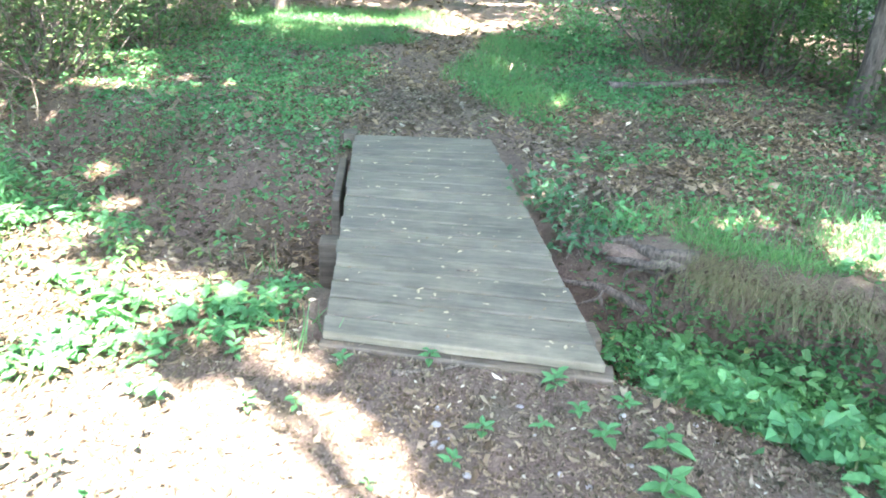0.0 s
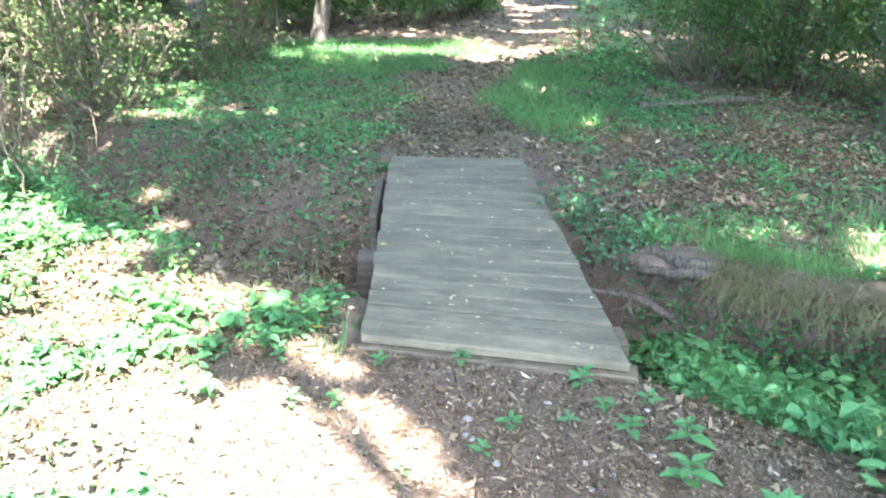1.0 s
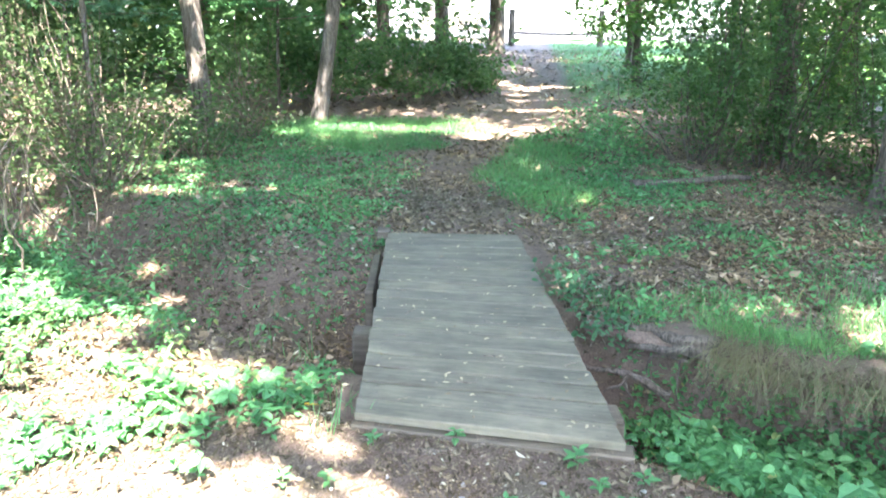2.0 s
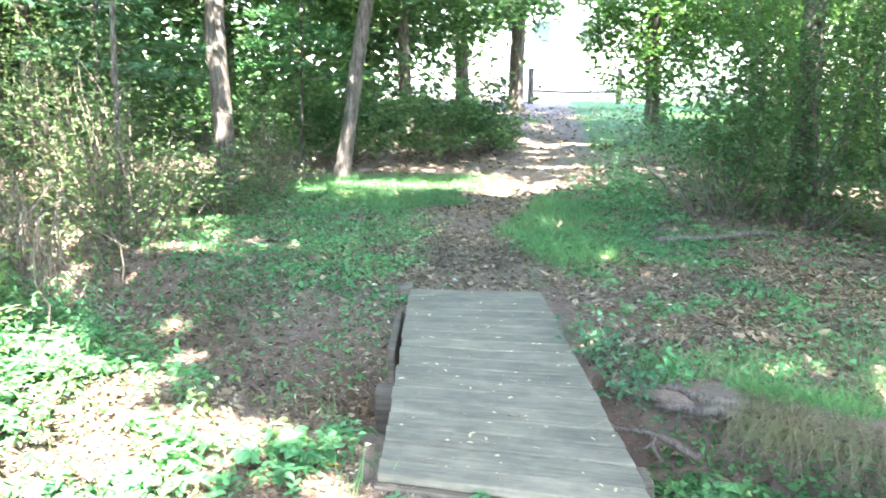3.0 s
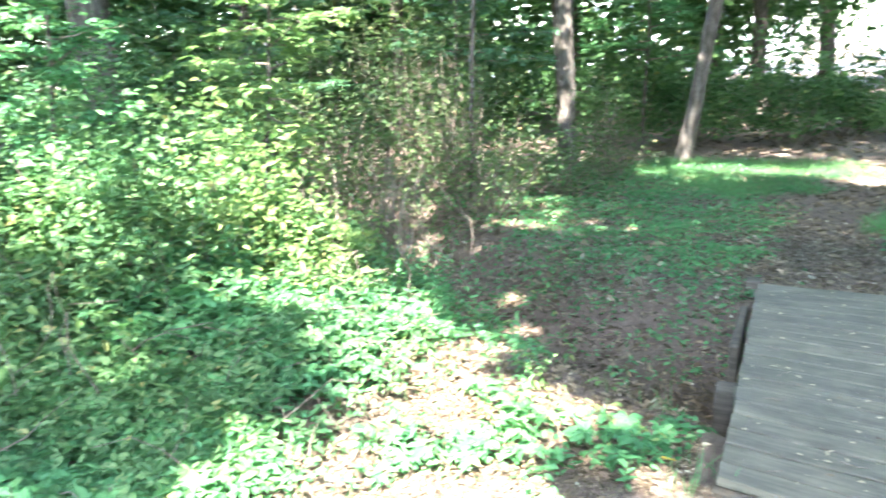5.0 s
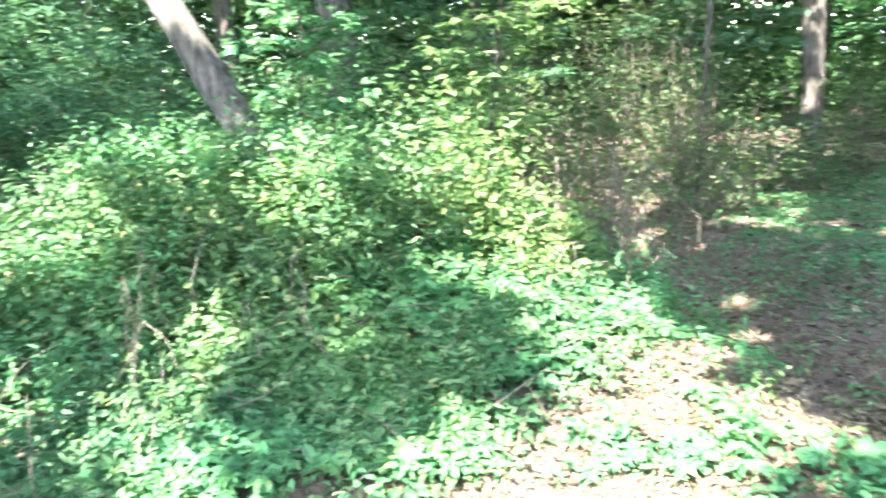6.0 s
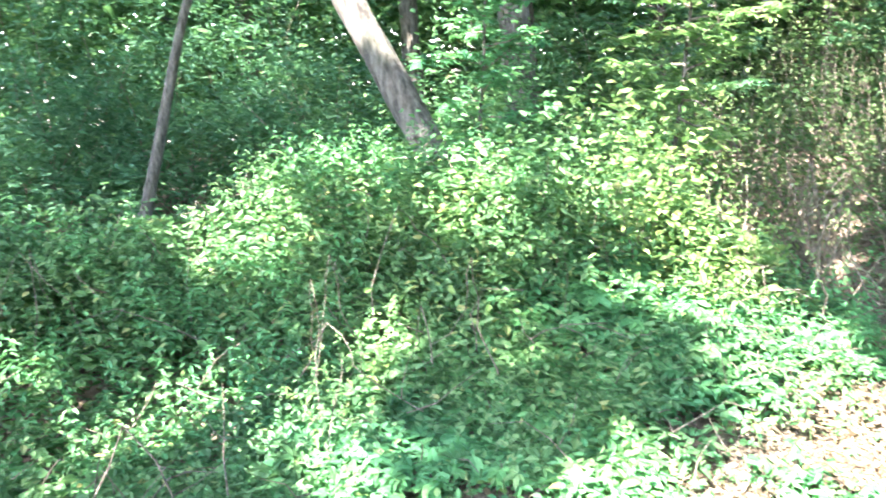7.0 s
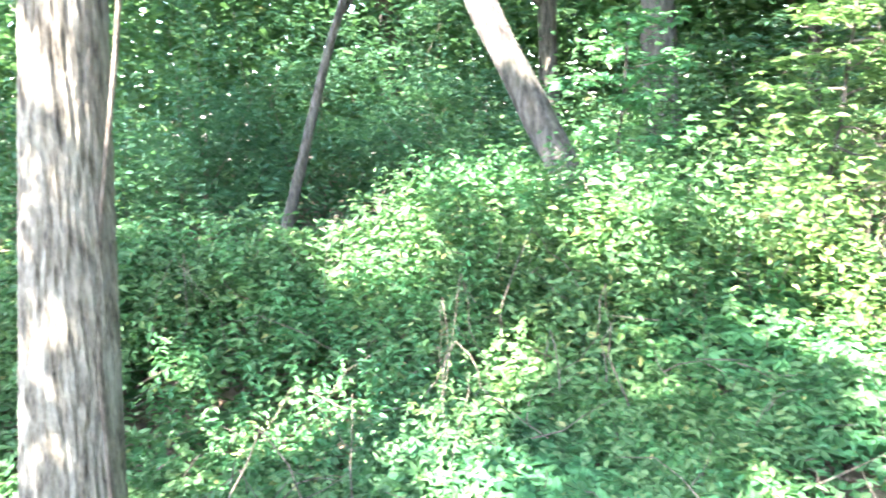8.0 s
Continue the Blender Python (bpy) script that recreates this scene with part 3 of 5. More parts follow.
tree("leaning grey trunk rising from the vines", (-3.90, 2.74, 0), (-7.35, 0.72, 7.5), 0.115, 0.05, ((-6.6, 1.4, 6.4), (2.2, 2.0, 1.5), 60), BARK_MID, CANOPY, 6, 55, 0.15, 24, shaded)
tree("thin dark leaning sapling in shade", (-7.43, 1.04, 0), (-7.57, 3.2, 5.5), 0.06, 0.02, ((-7.5, 2.4, 4.6), (1.6, 1.4, 1.2), 50), BARK_DARK, SHADE, 7, 50, 0.13, 12, None)
tree("dark upright trunk behind leafy vines", (-6.4, 4.9, 0), (-7.0, 5.1, 8.0), 0.19, 0.08, ((-6.6, 4.8, 5.6), (2.2, 2.0, 2.2), 90), BARK_DARK, CANOPY, 7, 55, 0.14, 20, shaded)
WOOD = ((0.65, 22.5, 0.24, 10, 4.6), (-0.9, 23.0, 0.22, 9, 3.9), (-2.2, 19.0, 0.16, 9, 3.6), (-3.2, 20, 0.2, 10, 4.6), (-5.5, 16, 0.2, 10, 4.8), (-8.5, 13, 0.19, 10, 4.8), (-10.5, 8.5, 0.2, 10, 5.0), (-12, 4.0, 0.2, 10, 5.2), (-12.5, -0.5, 0.22, 10, 5.4),
        (6.5, 14, 0.2, 10, 4.6), (7.5, 9.5, 0.2, 10, 4.6), (-4.6, 13.0, 0.11, 8, 4.2), (-1.8, 16.5, 0.13, 9, 4.6), (-6.8, 11.0, 0.12, 8, 4.4), (-9.5, 5.5, 0.15, 9, 5.0), (-9.0, 9.8, 0.13, 8, 4.5))
for bx, by, r, h, mid in WOOD:
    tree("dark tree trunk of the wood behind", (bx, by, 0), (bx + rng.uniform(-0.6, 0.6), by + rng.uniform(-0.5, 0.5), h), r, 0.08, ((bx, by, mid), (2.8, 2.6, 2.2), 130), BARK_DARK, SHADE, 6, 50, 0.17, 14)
for bx, by, h, low in ((3.5, 16.6, 6, 2.3), (3.9, 19.5, 7, 3.6), (5.6, 17.0, 7, 3.4), (7.5, 22.0, 8, 3.8)):
    tree("sunlit young tree with low branches over the lawn", (bx, by, 0), (bx - 0.3, by, h), 0.10, 0.04, ((bx - 0.3, by, low), (1.4 if low < 3 else 2.1, 1.6, 1.5), 150), BARK_DARK, CANOPY, 9, 45, 0.12, 12)

# ---- shrubs ----


def shrub(label, x, y, rx, ry, h, stems, count, each, leaf, size, low=0.15, name="shrub", radius=0.16, narrow=0.62, bark=TWIG, stem_r=0.012):
    z = float(ground_z(x, y))
    t = thing(name, label, "shrub", at=(x, y, z))
    d = unit(rng.normal(0, 1, (count, 3)))
    d[:, 2] = np.abs(d[:, 2])
    s = rng.uniform(0.25, 1.0, (count, 1)) ** 0.5
    cl = d * s * [rx, ry, h * (1 - low)] + [0, 0, h * low]
    cl *= (1 + 0.18 * rng.normal(0, 1, (count, 1)))
    cl[:, 2] = np.maximum(cl[:, 2], 0.05)
    for k in rng.choice(count, min(stems, count), replace=False):
        a = np.array([cl[k, 0] * 0.25 + rng.normal(0, 0.05), cl[k, 1] * 0.25 + rng.normal(0, 0.05), -0.04])
        v, f = tube(bend(a, cl[k] * rng.uniform(0.95, 1.12), 7, 0.25), np.linspace(stem_r * rng.uniform(0.6, 1.3), 0.002, 7), 5)
        part("stem", mesh_of("stem", v, [f], bark, True), t)
    part("foliage", foliage("foliage", clumps(cl, radius, each), size, leaf, 0.55, narrow), t)
    return t


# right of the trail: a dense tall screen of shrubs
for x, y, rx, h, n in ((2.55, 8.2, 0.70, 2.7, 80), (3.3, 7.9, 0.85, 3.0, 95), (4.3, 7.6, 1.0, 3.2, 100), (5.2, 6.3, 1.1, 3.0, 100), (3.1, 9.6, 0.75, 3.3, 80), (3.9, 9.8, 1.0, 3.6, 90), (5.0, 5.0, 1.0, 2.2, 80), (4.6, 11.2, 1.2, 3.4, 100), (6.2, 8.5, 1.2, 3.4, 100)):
    # front shrubs get the darker SHADE leaves, those behind the CANOPY ones
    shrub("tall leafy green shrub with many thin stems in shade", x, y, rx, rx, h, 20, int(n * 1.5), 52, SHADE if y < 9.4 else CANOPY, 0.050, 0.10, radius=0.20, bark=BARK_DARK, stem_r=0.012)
for x, y, rx, h in ((1.75, 9.0, 0.45, 0.5), (1.5, 8.2, 0.35, 0.35), (2.9, 8.3, 0.5, 0.7), (3.5, 7.9, 0.5, 0.6), (4.2, 7.1, 0.6, 0.8), (1.7, 10.2, 0.45, 0.5), (3.8, 6.0, 0.4, 0.4)):
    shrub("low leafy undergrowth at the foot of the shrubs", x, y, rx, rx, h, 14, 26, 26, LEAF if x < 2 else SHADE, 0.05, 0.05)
# left: brambles and undergrowth before the slim trees
for x, y, rx, h, n in ((-3.3, 6.6, 0.8, 1.3, 70), (-4.1, 6.3, 0.9, 1.7, 90), (-3.9, 7.6, 0.8, 1.9, 90), (-5.0, 6.9, 1.0, 2.2, 110), (-4.8, 8.5, 1.0, 2.3, 110), (-3.0, 8.0, 0.5, 1.0, 50), (-5.8, 5.9, 1.0, 2.4, 110), (-6.4, 8.0, 1.2, 3.0, 120), (-2.7, 9.2, 0.5, 1.2, 50), (-5.6, 10.0, 1.2, 3.0, 110)):
    shrub("tangled undergrowth shrub with brown twigs", x, y, rx, rx, h, 44, int(n * 0.75), 32, BRAMBLE, 0.05, 0.08, radius=0.17)
for x, y, rx, h in ((-1.0, 13.0, 0.9, 1.5), (-2.4, 12.6, 0.8, 1.4), (-0.2, 14.2, 0.8, 1.2), (-3.6, 12.0, 1.0, 2.0)):
    shrub("leafy shrub beside the far trail", x, y, rx, rx, h, 24, 70, 50, SHADE, 0.085, 0.2)
# the far hollow beyond the vines
for x, y, rx, h in ((-9.3, 0.5, 1.3, 1.9), (-9.9, 2.2, 1.5, 2.4), (-9.4, -1.5, 1.3, 2.2), (-10.5, 0.8, 1.6, 3.0), (-8.9, 3.8, 1.2, 2.8), (-10.8, 3.8, 1.6, 3.6), (-7.8, -3.2, 1.3, 2.2)):
    shrub("soft blue-green shrub in a shaded hollow", x, y, rx, rx, h, 20, 110, 60, COOL, 0.10, 0.1, radius=0.2, narrow=0.35)

# ---- vines and herbs on the bank ----


def bank_top(x, y):
    """Height of the plant cover on the bank above the soil."""
    r, _ = along(x, y, RIDGE)
    h = 0.58 * np.exp(-(r / 0.85) ** 2) + 0.14 + 0.32 * np.exp(-((x + 4.1) ** 2 + (y - 1.9) ** 2) / 0.45)
    h = h * (0.45 + 0.55 * np.maximum(step(3.3, 2.6, y), step(-2.6, -3.2, x)))
    return h * (1 + 0.30 * fbm(x, y, 2.6, 1.0)) + (0.03 + 0.07 * step(0.2, 0.5, h)) * fbm(x, y, 7.0, 4.0)


def on_bank(x, y):
    d, side = along(x, y, DITCH)
    out = np.where(side < 0, step(0.3, 0.55, d), 0.0)
    q = x + 0.25 * fbm(x, y, 3.0, 6.0) + 0.22 * (2.4 - y)
    edge = np.maximum(step(-1.7, -2.5, q), step(-0.45, -0.75, q) * 0.8 * (fbm(x, y, 4.5, 2.2) > 0.05))
    return out * edge


def cover(name, n, box, mask, top, depth, size, material, label, category="plants", narrow=0.62, up=-0.05, droop=0.3, spread=0.7):
    p = scatter(n, *box, mask)
    h = top(p[:, 0], p[:, 1])
    p[:, 2] += np.maximum(0.02, h - depth * rng.exponential(0.5, len(p)) * np.maximum(h, 0.1))
    return stuff(name, foliage(name, p, size, material, spread, narrow, up, droop), label, category)


def far_bank(x, y):
    return on_bank(x, y) * step(-1.6, -2.6, x) * (0.3 + 0.7 * (fbm(x, y, 2.6, 8.0) > -0.3))


def near_bank(x, y):
    return on_bank(x, y) * step(-3.6, -2.6, x) * (0.06 + 0.94 * step(-0.25, 0.25, fbm(x, y, 3.6, 3.5) + 0.02 + 0.7 * step(-1.9, -2.5, x)))


def fingers(p, leaflets, size, narrow, tilt):
    """Leaves at the points p, each of several leaflets that spread like fingers from one stalk, held flat."""
    k = len(p)
    N = unit(rng.normal(0, tilt, (k, 3)) + [0.12, 0.0, 1.0])
    a0, whole = rng.uniform(0, 6.28, k), size * rng.uniform(0.6, 1.35, k)
    P, D, L, NN = [], [], [], []
    for q in np.linspace(-1.9, 1.9, leaflets):
        a = a0 + q + rng.normal(0, 0.12, k)
        d = np.stack([np.cos(a), np.sin(a), np.zeros(k)], 1)
        d = unit(d - N * (d * N).sum(1, keepdims=True))
        P.append(p + d * 0.004)
        D.append(d)
        L.append(whole * (1.05 - 0.2 * abs(q)) * rng.uniform(0.85, 1.1, k))
        NN.append(unit(N + rng.normal(0, 0.08, (k, 3))))
    L = np.concatenate(L)
    return leaf_arrays(np.concatenate(P), np.concatenate(D), np.concatenate(NN), L, L * narrow, 0.3, 0.08)


def compound(name, n, box, mask, top, depth, leaflets, size, material, label, narrow=0.55, tilt=0.28):
    p = scatter(n, *box, mask)
    h = top(p[:, 0], p[:, 1])
    p[:, 2] += np.maximum(0.03, h - depth * rng.exponential(0.5, len(p)) * np.maximum(h, 0.1))
    v, f = fingers(p, leaflets, size, narrow, tilt)
    return stuff(name, mesh_of(name, v, [f], material), label, "plants")


def layered_tree(label, x, y, h, spread, boughs, each, size, leaf, low=0.45, r=0.022):
    """A young tree whose boughs spread level and carry their leaves in flat layers."""
    z = float(ground_z(x, y)) - 0.04
    t = thing("young_tree", label, "tree", at=(x, y, z))
    top = np.array([rng.normal(0, 0.12), rng.normal(0, 0.12), h])
    pts = bend((0, 0, 0), top, 8, 0.06)
    v, f = tube(pts, np.linspace(r, r * 0.4, 8), 8, 0.04)
    part("trunk", mesh_of("trunk", v, [f], BARK_DARK, True), t)
    for q in range(boughs):
        s = low + (1 - low) * (q + rng.uniform(0, 1)) / boughs
        a = np.array([np.interp(s * 7, np.arange(8), pts[:, c]) for c in range(3)])
        turn, ln = q * 2.4 + rng.normal(0, 0.4), spread * rng.uniform(0.6, 1.15) * (1.2 - 0.5 * s)
        b = a + np.array([math.cos(turn) * ln, math.sin(turn) * ln, rng.normal(0.05, 0.1)])
        c = bend(a, b, 7, 0.12)
        v, f = tube(c, np.linspace(r * 0.45, 0.002, 7), 6)
        bough = part("bough", mesh_of("bough", v, [f], TWIG, True), t)
        u = rng.uniform(0.2, 1.05, each)
        p = np.stack([np.interp(u * 6, np.arange(7), c[:, w]) for w in range(3)], 1)
        side = np.array([-math.sin(turn), math.cos(turn), 0.0])
        p = p + side * (rng.normal(0, 0.20, each) * spread * (1.1 - 0.6 * u))[:, None] + rng.normal(0, 1, (each, 3)) * [0.03, 0.03, 0.035]
        v, f = fingers(p, 5, size, 0.5, 0.22)
        part("leaves", mesh_of("leaves", v, [f], leaf), bough)
    return t


def low_bank(x, y):
    return bank_top(x, y) * 0.75


def hollowed(mask, seed, cut):
    """Thins a cover out where dark hollows open between the plants."""
    return lambda x, y: mask(x, y) * (0.12 + 0.88 * step(cut - 0.15, cut + 0.15, fbm(x, y, 3.1, seed)))


cover("bank_vines", 105000, (-5.7, -1.5, -2.0, 4.4), hollowed(far_bank, 4.4, -0.45), bank_top, 1.1, 0.048, IVY, "tangled green vines over a low bank")
compound("creeper_leaves", 9500, (-5.7, -1.9, -2.0, 4.3), hollowed(far_bank, 4.4, -0.35), bank_top, 0.7, 5, 0.062, IVY, "five-fingered creeper leaves over the bank", 0.5, 0.4)
cover("bank_herbs", 24000, (-4.0, -0.5, -0.6, 3.6), near_bank, low_bank, 0.9, 0.045, LEAF, "broad-leaved green herbs on the bank")
compound("fingered_herbs", 13500, (-4.0, -0.6, -0.6, 3.5), hollowed(lambda x, y: near_bank(x, y) * (0.22 + 0.78 * step(-1.6, -2.2, x)), 9.2, -0.6), low_bank, 0.5, 5, 0.074, LEAF, "layered green herbs with fingered leaves on the bank")


def stalks(name, n, box, mask, top, rise, pairs, size, material, label, narrow=0.5):
    """Leaning stalks with leaves set in turn along them."""
    p = scatter(n, *box, mask)
    k = len(p)
    z = np.maximum(0.02, top(p[:, 0], p[:, 1]) - 0.12)
    a = rng.uniform(0, 6.28, k)
    lean = rng.uniform(0.1, 0.9, k)
    ht = rise * rng.uniform(0.5, 1.4, k)
    out = np.stack([np.cos(a), np.sin(a)], 1)
    P, D, L = [], [], []
    for q in range(pairs):
        u = (q + 0.6) / pairs
        c = p + np.concatenate([out * (lean * ht * u ** 1.5)[:, None], (z + ht * u * (1 - 0.35 * lean * u))[:, None]], 1)
        b = a + 2.4 * q + rng.normal(0, 0.3, k)
        for turn in (0, np.pi):
            P.append(c)
            D.append(np.stack([np.cos(b + turn), np.sin(b + turn), rng.normal(-0.15, 0.25, k)], 1))
            L.append(size * rng.uniform(0.6, 1.2, k) * (1.15 - 0.6 * u))
    P, D, L = np.concatenate(P), np.concatenate(D), np.concatenate(L)
    N = unit(rng.normal(0, 0.25, P.shape) + [0, 0, 1.0])
    v, f = leaf_arrays(P, D, N, L, L * narrow, 0.35, 0.12)
    return stuff(name, mesh_of(name, v, [f], material), label, "plants")


def patchy(seed, cut):
    return lambda x, y: on_bank(x, y) * (fbm(x, y, 2.3, seed) > cut) * step(0.75, 1.1, np.hypot((x + 2.55) / 0.75, (y - 1.9) / 1.05)) * (0.3 + 0.7 * step(-1.6, -2.4, x))


BANK = (-5.5, -1.1, -1.6, 4.2)
stalks("nettle_stalks", 2600, BANK, patchy(3.3, 0.1), bank_top, 0.30, 7, 0.060, LEAF, "upright leafy green stalks on the bank")
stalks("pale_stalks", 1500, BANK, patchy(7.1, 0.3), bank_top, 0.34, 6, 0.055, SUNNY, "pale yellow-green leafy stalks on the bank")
stalks("vine_stalks", 2400, BANK, patchy(1.7, -0.1), bank_top, 0.24, 8, 0.045, IVY, "trailing vine shoots over the bank", 0.65)
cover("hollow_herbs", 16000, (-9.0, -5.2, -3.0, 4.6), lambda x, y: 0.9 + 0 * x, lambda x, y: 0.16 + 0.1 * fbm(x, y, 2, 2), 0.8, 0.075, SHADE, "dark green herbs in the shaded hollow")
tw = []
for q in range(420):
    x, y = rng.uniform(-5.2, -1.8), rng.uniform(-0.6, 4.0)
    if on_bank(np.array(x), np.array(y)) < 0.5:
        continue
    z = float(ground_z(x, y)) + float(bank_top(np.array(x), np.array(y))) * rng.uniform(0.4, 1.0)
    d = rng.normal(0, 0.16, 3)
    tw.append(tube(bend((x, y, z), (x + d[0], y + d[1], z + abs(d[2]) * 0.8), 4, 0.2), np.linspace(0.004, 0.0015, 4), 4))
v, f = joined(tw)
stuff("dry_twigs", mesh_of("dry_twigs", v, [f], TWIG), "dry brown twigs tangled in the vines", "twigs")

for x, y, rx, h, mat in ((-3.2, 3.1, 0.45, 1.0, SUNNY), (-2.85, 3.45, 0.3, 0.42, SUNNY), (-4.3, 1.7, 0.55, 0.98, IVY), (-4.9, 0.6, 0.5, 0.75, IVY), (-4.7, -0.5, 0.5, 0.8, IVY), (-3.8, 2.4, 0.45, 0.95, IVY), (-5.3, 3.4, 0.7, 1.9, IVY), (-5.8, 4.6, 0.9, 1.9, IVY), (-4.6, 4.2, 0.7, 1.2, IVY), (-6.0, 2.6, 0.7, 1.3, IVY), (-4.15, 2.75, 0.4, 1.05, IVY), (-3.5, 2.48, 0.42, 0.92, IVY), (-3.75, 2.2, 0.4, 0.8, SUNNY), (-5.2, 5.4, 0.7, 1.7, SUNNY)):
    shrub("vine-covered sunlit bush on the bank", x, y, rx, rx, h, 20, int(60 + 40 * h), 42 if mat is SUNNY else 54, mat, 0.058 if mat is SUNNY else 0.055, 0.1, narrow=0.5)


# sunlit boughs get the paler SUNNY leaves, the others LEAF or COOL
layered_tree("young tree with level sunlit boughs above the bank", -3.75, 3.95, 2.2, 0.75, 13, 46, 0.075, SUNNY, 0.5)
layered_tree("young tree with level leafy boughs above the vines", -4.75, 3.25, 2.1, 0.65, 12, 44, 0.07, LEAF, 0.4)
layered_tree("young tree with level blue-green boughs in shade", -4.7, 8.7, 2.9, 1.3, 14, 70, 0.085, COOL, 0.5, 0.03)
layered_tree("young tree with level blue-green boughs over brambles", -6.2, 6.7, 3.0, 1.3, 15, 70, 0.085, COOL, 0.45, 0.03)
layered_tree("young tree with hanging green boughs at the wood edge", -2.9, 11.6, 3.2, 1.1, 12, 60, 0.09, LEAF, 0.4, 0.03)

# ---- litter, weeds and grass ----
def litter_mask(x, y):
    return 0.5 + 0.5 * step(-0.4, 0.4, fbm(x, y, 2.2, 11.0))


def litter(n, box, size, lift=0.006):
    p = scatter(n, *box, litter_mask)
    under = (p[:, 0] > -0.5) & (p[:, 0] < 0.6) & (p[:, 1] > 2.55) & (p[:, 1] < 5.05)
    p = p[~under]
    p[:, 2] += lift + rng.uniform(0, 0.008, len(p))
    k = len(p)
    N = unit(rng.normal(0, 0.33, (k, 3)) + [0, 0, 1])
    L = size * rng.uniform(0.35, 1.3, k)
    return chip_arrays(p, random_ways(k, 0.0), N, L, L * rng.uniform(0.12, 0.55, k))


v1, f1 = joined([litter(80000, (-2.0, 2.4, 0.8, 2.9), 0.019), litter(9000, (-2.0, 2.4, 0.8, 2.9), 0.045)])
v2, f2 = joined([litter(90000, (-3.6, 3.4, 2.6, 7.6), 0.034), litter(34000, (-4, 4, 2.4, 9.5), 0.058), litter(9000, (-3.4, 3.4, 3.6, 9.5), 0.085)])
v4, f4 = joined([litter(14000, (-6, -1.2, -1, 3.6), 0.05), litter(7000, (-2.8, -0.4, 3.0, 5.6), 0.06), litter(4000, (0.6, 3.2, 3.9, 6.5), 0.06)])
v3, f3 = litter(9000, (-3, 4.5, 9, 24), 0.12)
lv, lf = joined([(v1, f1), (v2, f2), (v3, f3), (v4, f4)])
stuff("leaf_litter", mesh_of("leaf_litter", lv, [lf], DEAD), "dry brown fallen leaves and wood chips", "leaf litter")


def weeds(x, y):
    d, _ = along(x, y, DITCH)
    t, _ = along(x, y, TRAIL)
    t = t - 0.75 * step(9.6, 11.5, y)
    return step(0.22, 0.6, t + 0.15 * fbm(x, y, 4, 1)) * step(0.2, 0.7, d) * step(-0.4, 0.4, 0.6 * fbm(x, y, 1.5, 7.0) + 0.8 * fbm(x, y, 6.0, 2.0) + 0.25 * step(0.5, -1.0, x))


cover("low_weeds", 42000, (-4.2, 2.2, 4.4, 10.2), lambda x, y: weeds(x, y) * step(3.2, 1.6, x), lambda x, y: 0.06 + 0.05 * fbm(x, y, 5, 2), 0.8, 0.04, LEAF, "low green weeds among fallen leaves")
cover("shade_weeds", 8000, (0.6, 4.2, 3.7, 7.6), lambda x, y: (0.1 + 0.9 * weeds(x, y)) * 0.8, lambda x, y: 0.06 + 0.05 * fbm(x, y, 5, 2), 0.8, 0.04, LEAF, "scattered weeds on shaded soil")


def ditch_right(x, y):
    d, side = along(x, y, DITCH)
    return (0.06 + 0.94 * step(0.84, 1.08, x + 0.10 * fbm(x, y, 6, 3))) * np.where(side > 0, step(0.74, 0.62, d - 0.25 * step(1.2, 1.6, x)), step(0.75, 0.55, d)) * (0.6 + 0.4 * step(-0.3, 0.2, fbm(x, y, 3, 4)))


cover("ditch_herbs", 60000, (0.72, 3.4, 1.2, 3.8), ditch_right, lambda x, y: 0.20 + 0.14 * fbm(x, y, 5, 2), 1.0, 0.042, LEAF, "green herbs filling the ditch")


cover("ditch_leaves", 3600, (1.0, 3.4, 1.2, 3.6), lambda x, y: ditch_right(x, y) * step(1.0, 1.3, x), lambda x, y: 0.27 + 0.12 * fbm(x, y, 5, 2), 0.9, 0.068, LEAF, "round green leaves over the ditch", narrow=0.85, spread=0.4)


def corner(x, y):
    return step(0.85, 1.4, x - 0.5 * (1.9 - y) + 0.2 * fbm(x, y, 5, 2)) * step(2.5, 2.2, y + 0.25 * (x - 1)) * (0.3 + 0.7 * step(-0.2, 0.3, fbm(x, y, 4, 12)))


cover("corner_herbs", 1800, (0.6, 3.2, 0.8, 2.6), corner, lambda x, y: 0.13 + 0.07 * fbm(x, y, 4, 2), 0.9, 0.062, LEAF, "broad green herbs beside the ditch", narrow=0.9, spread=0.35)


def blades(name, n, box, mask, height, material, label, lean=0.35, down=0.0):
    p = scatter(n, *box, mask)
    k = len(p)
    L = height * rng.uniform(0.4, 1.25, k)
    D = unit(np.stack([rng.normal(0, lean, k), rng.normal(0, lean, k) - down, np.full(k, 1.0) - 0.9 * down], 1))
    v, q, t = blade_arrays(p - [0, 0, 0.005], D, random_ways(k), L, 0.0028 + 0.012 * L, 0.45 + 0.5 * down)
    return stuff(name, mesh_of(name, v, [q, t], material), label, "grass")


def blob(*spots):
    def mask(x, y):
        out = np.zeros(np.shape(x))
        for cx, cy, a, b in spots:
            out = np.maximum(out, step(1.15, 0.7, np.hypot((x - cx) / a, (y - cy) / b) + 0.38 * fbm(x, y, 3.0, 5)))
        return out
    return mask


blades("grass_tuft", 30000, (-0.6, 2.6, 5.2, 9.8), blob((0.78, 6.45, 0.42, 0.62), (0.55, 7.35, 0.50, 0.85), (0.85, 8.5, 0.42, 0.8)), 0.13, GRASS, "lush soft green grass beside the trail", 0.5)
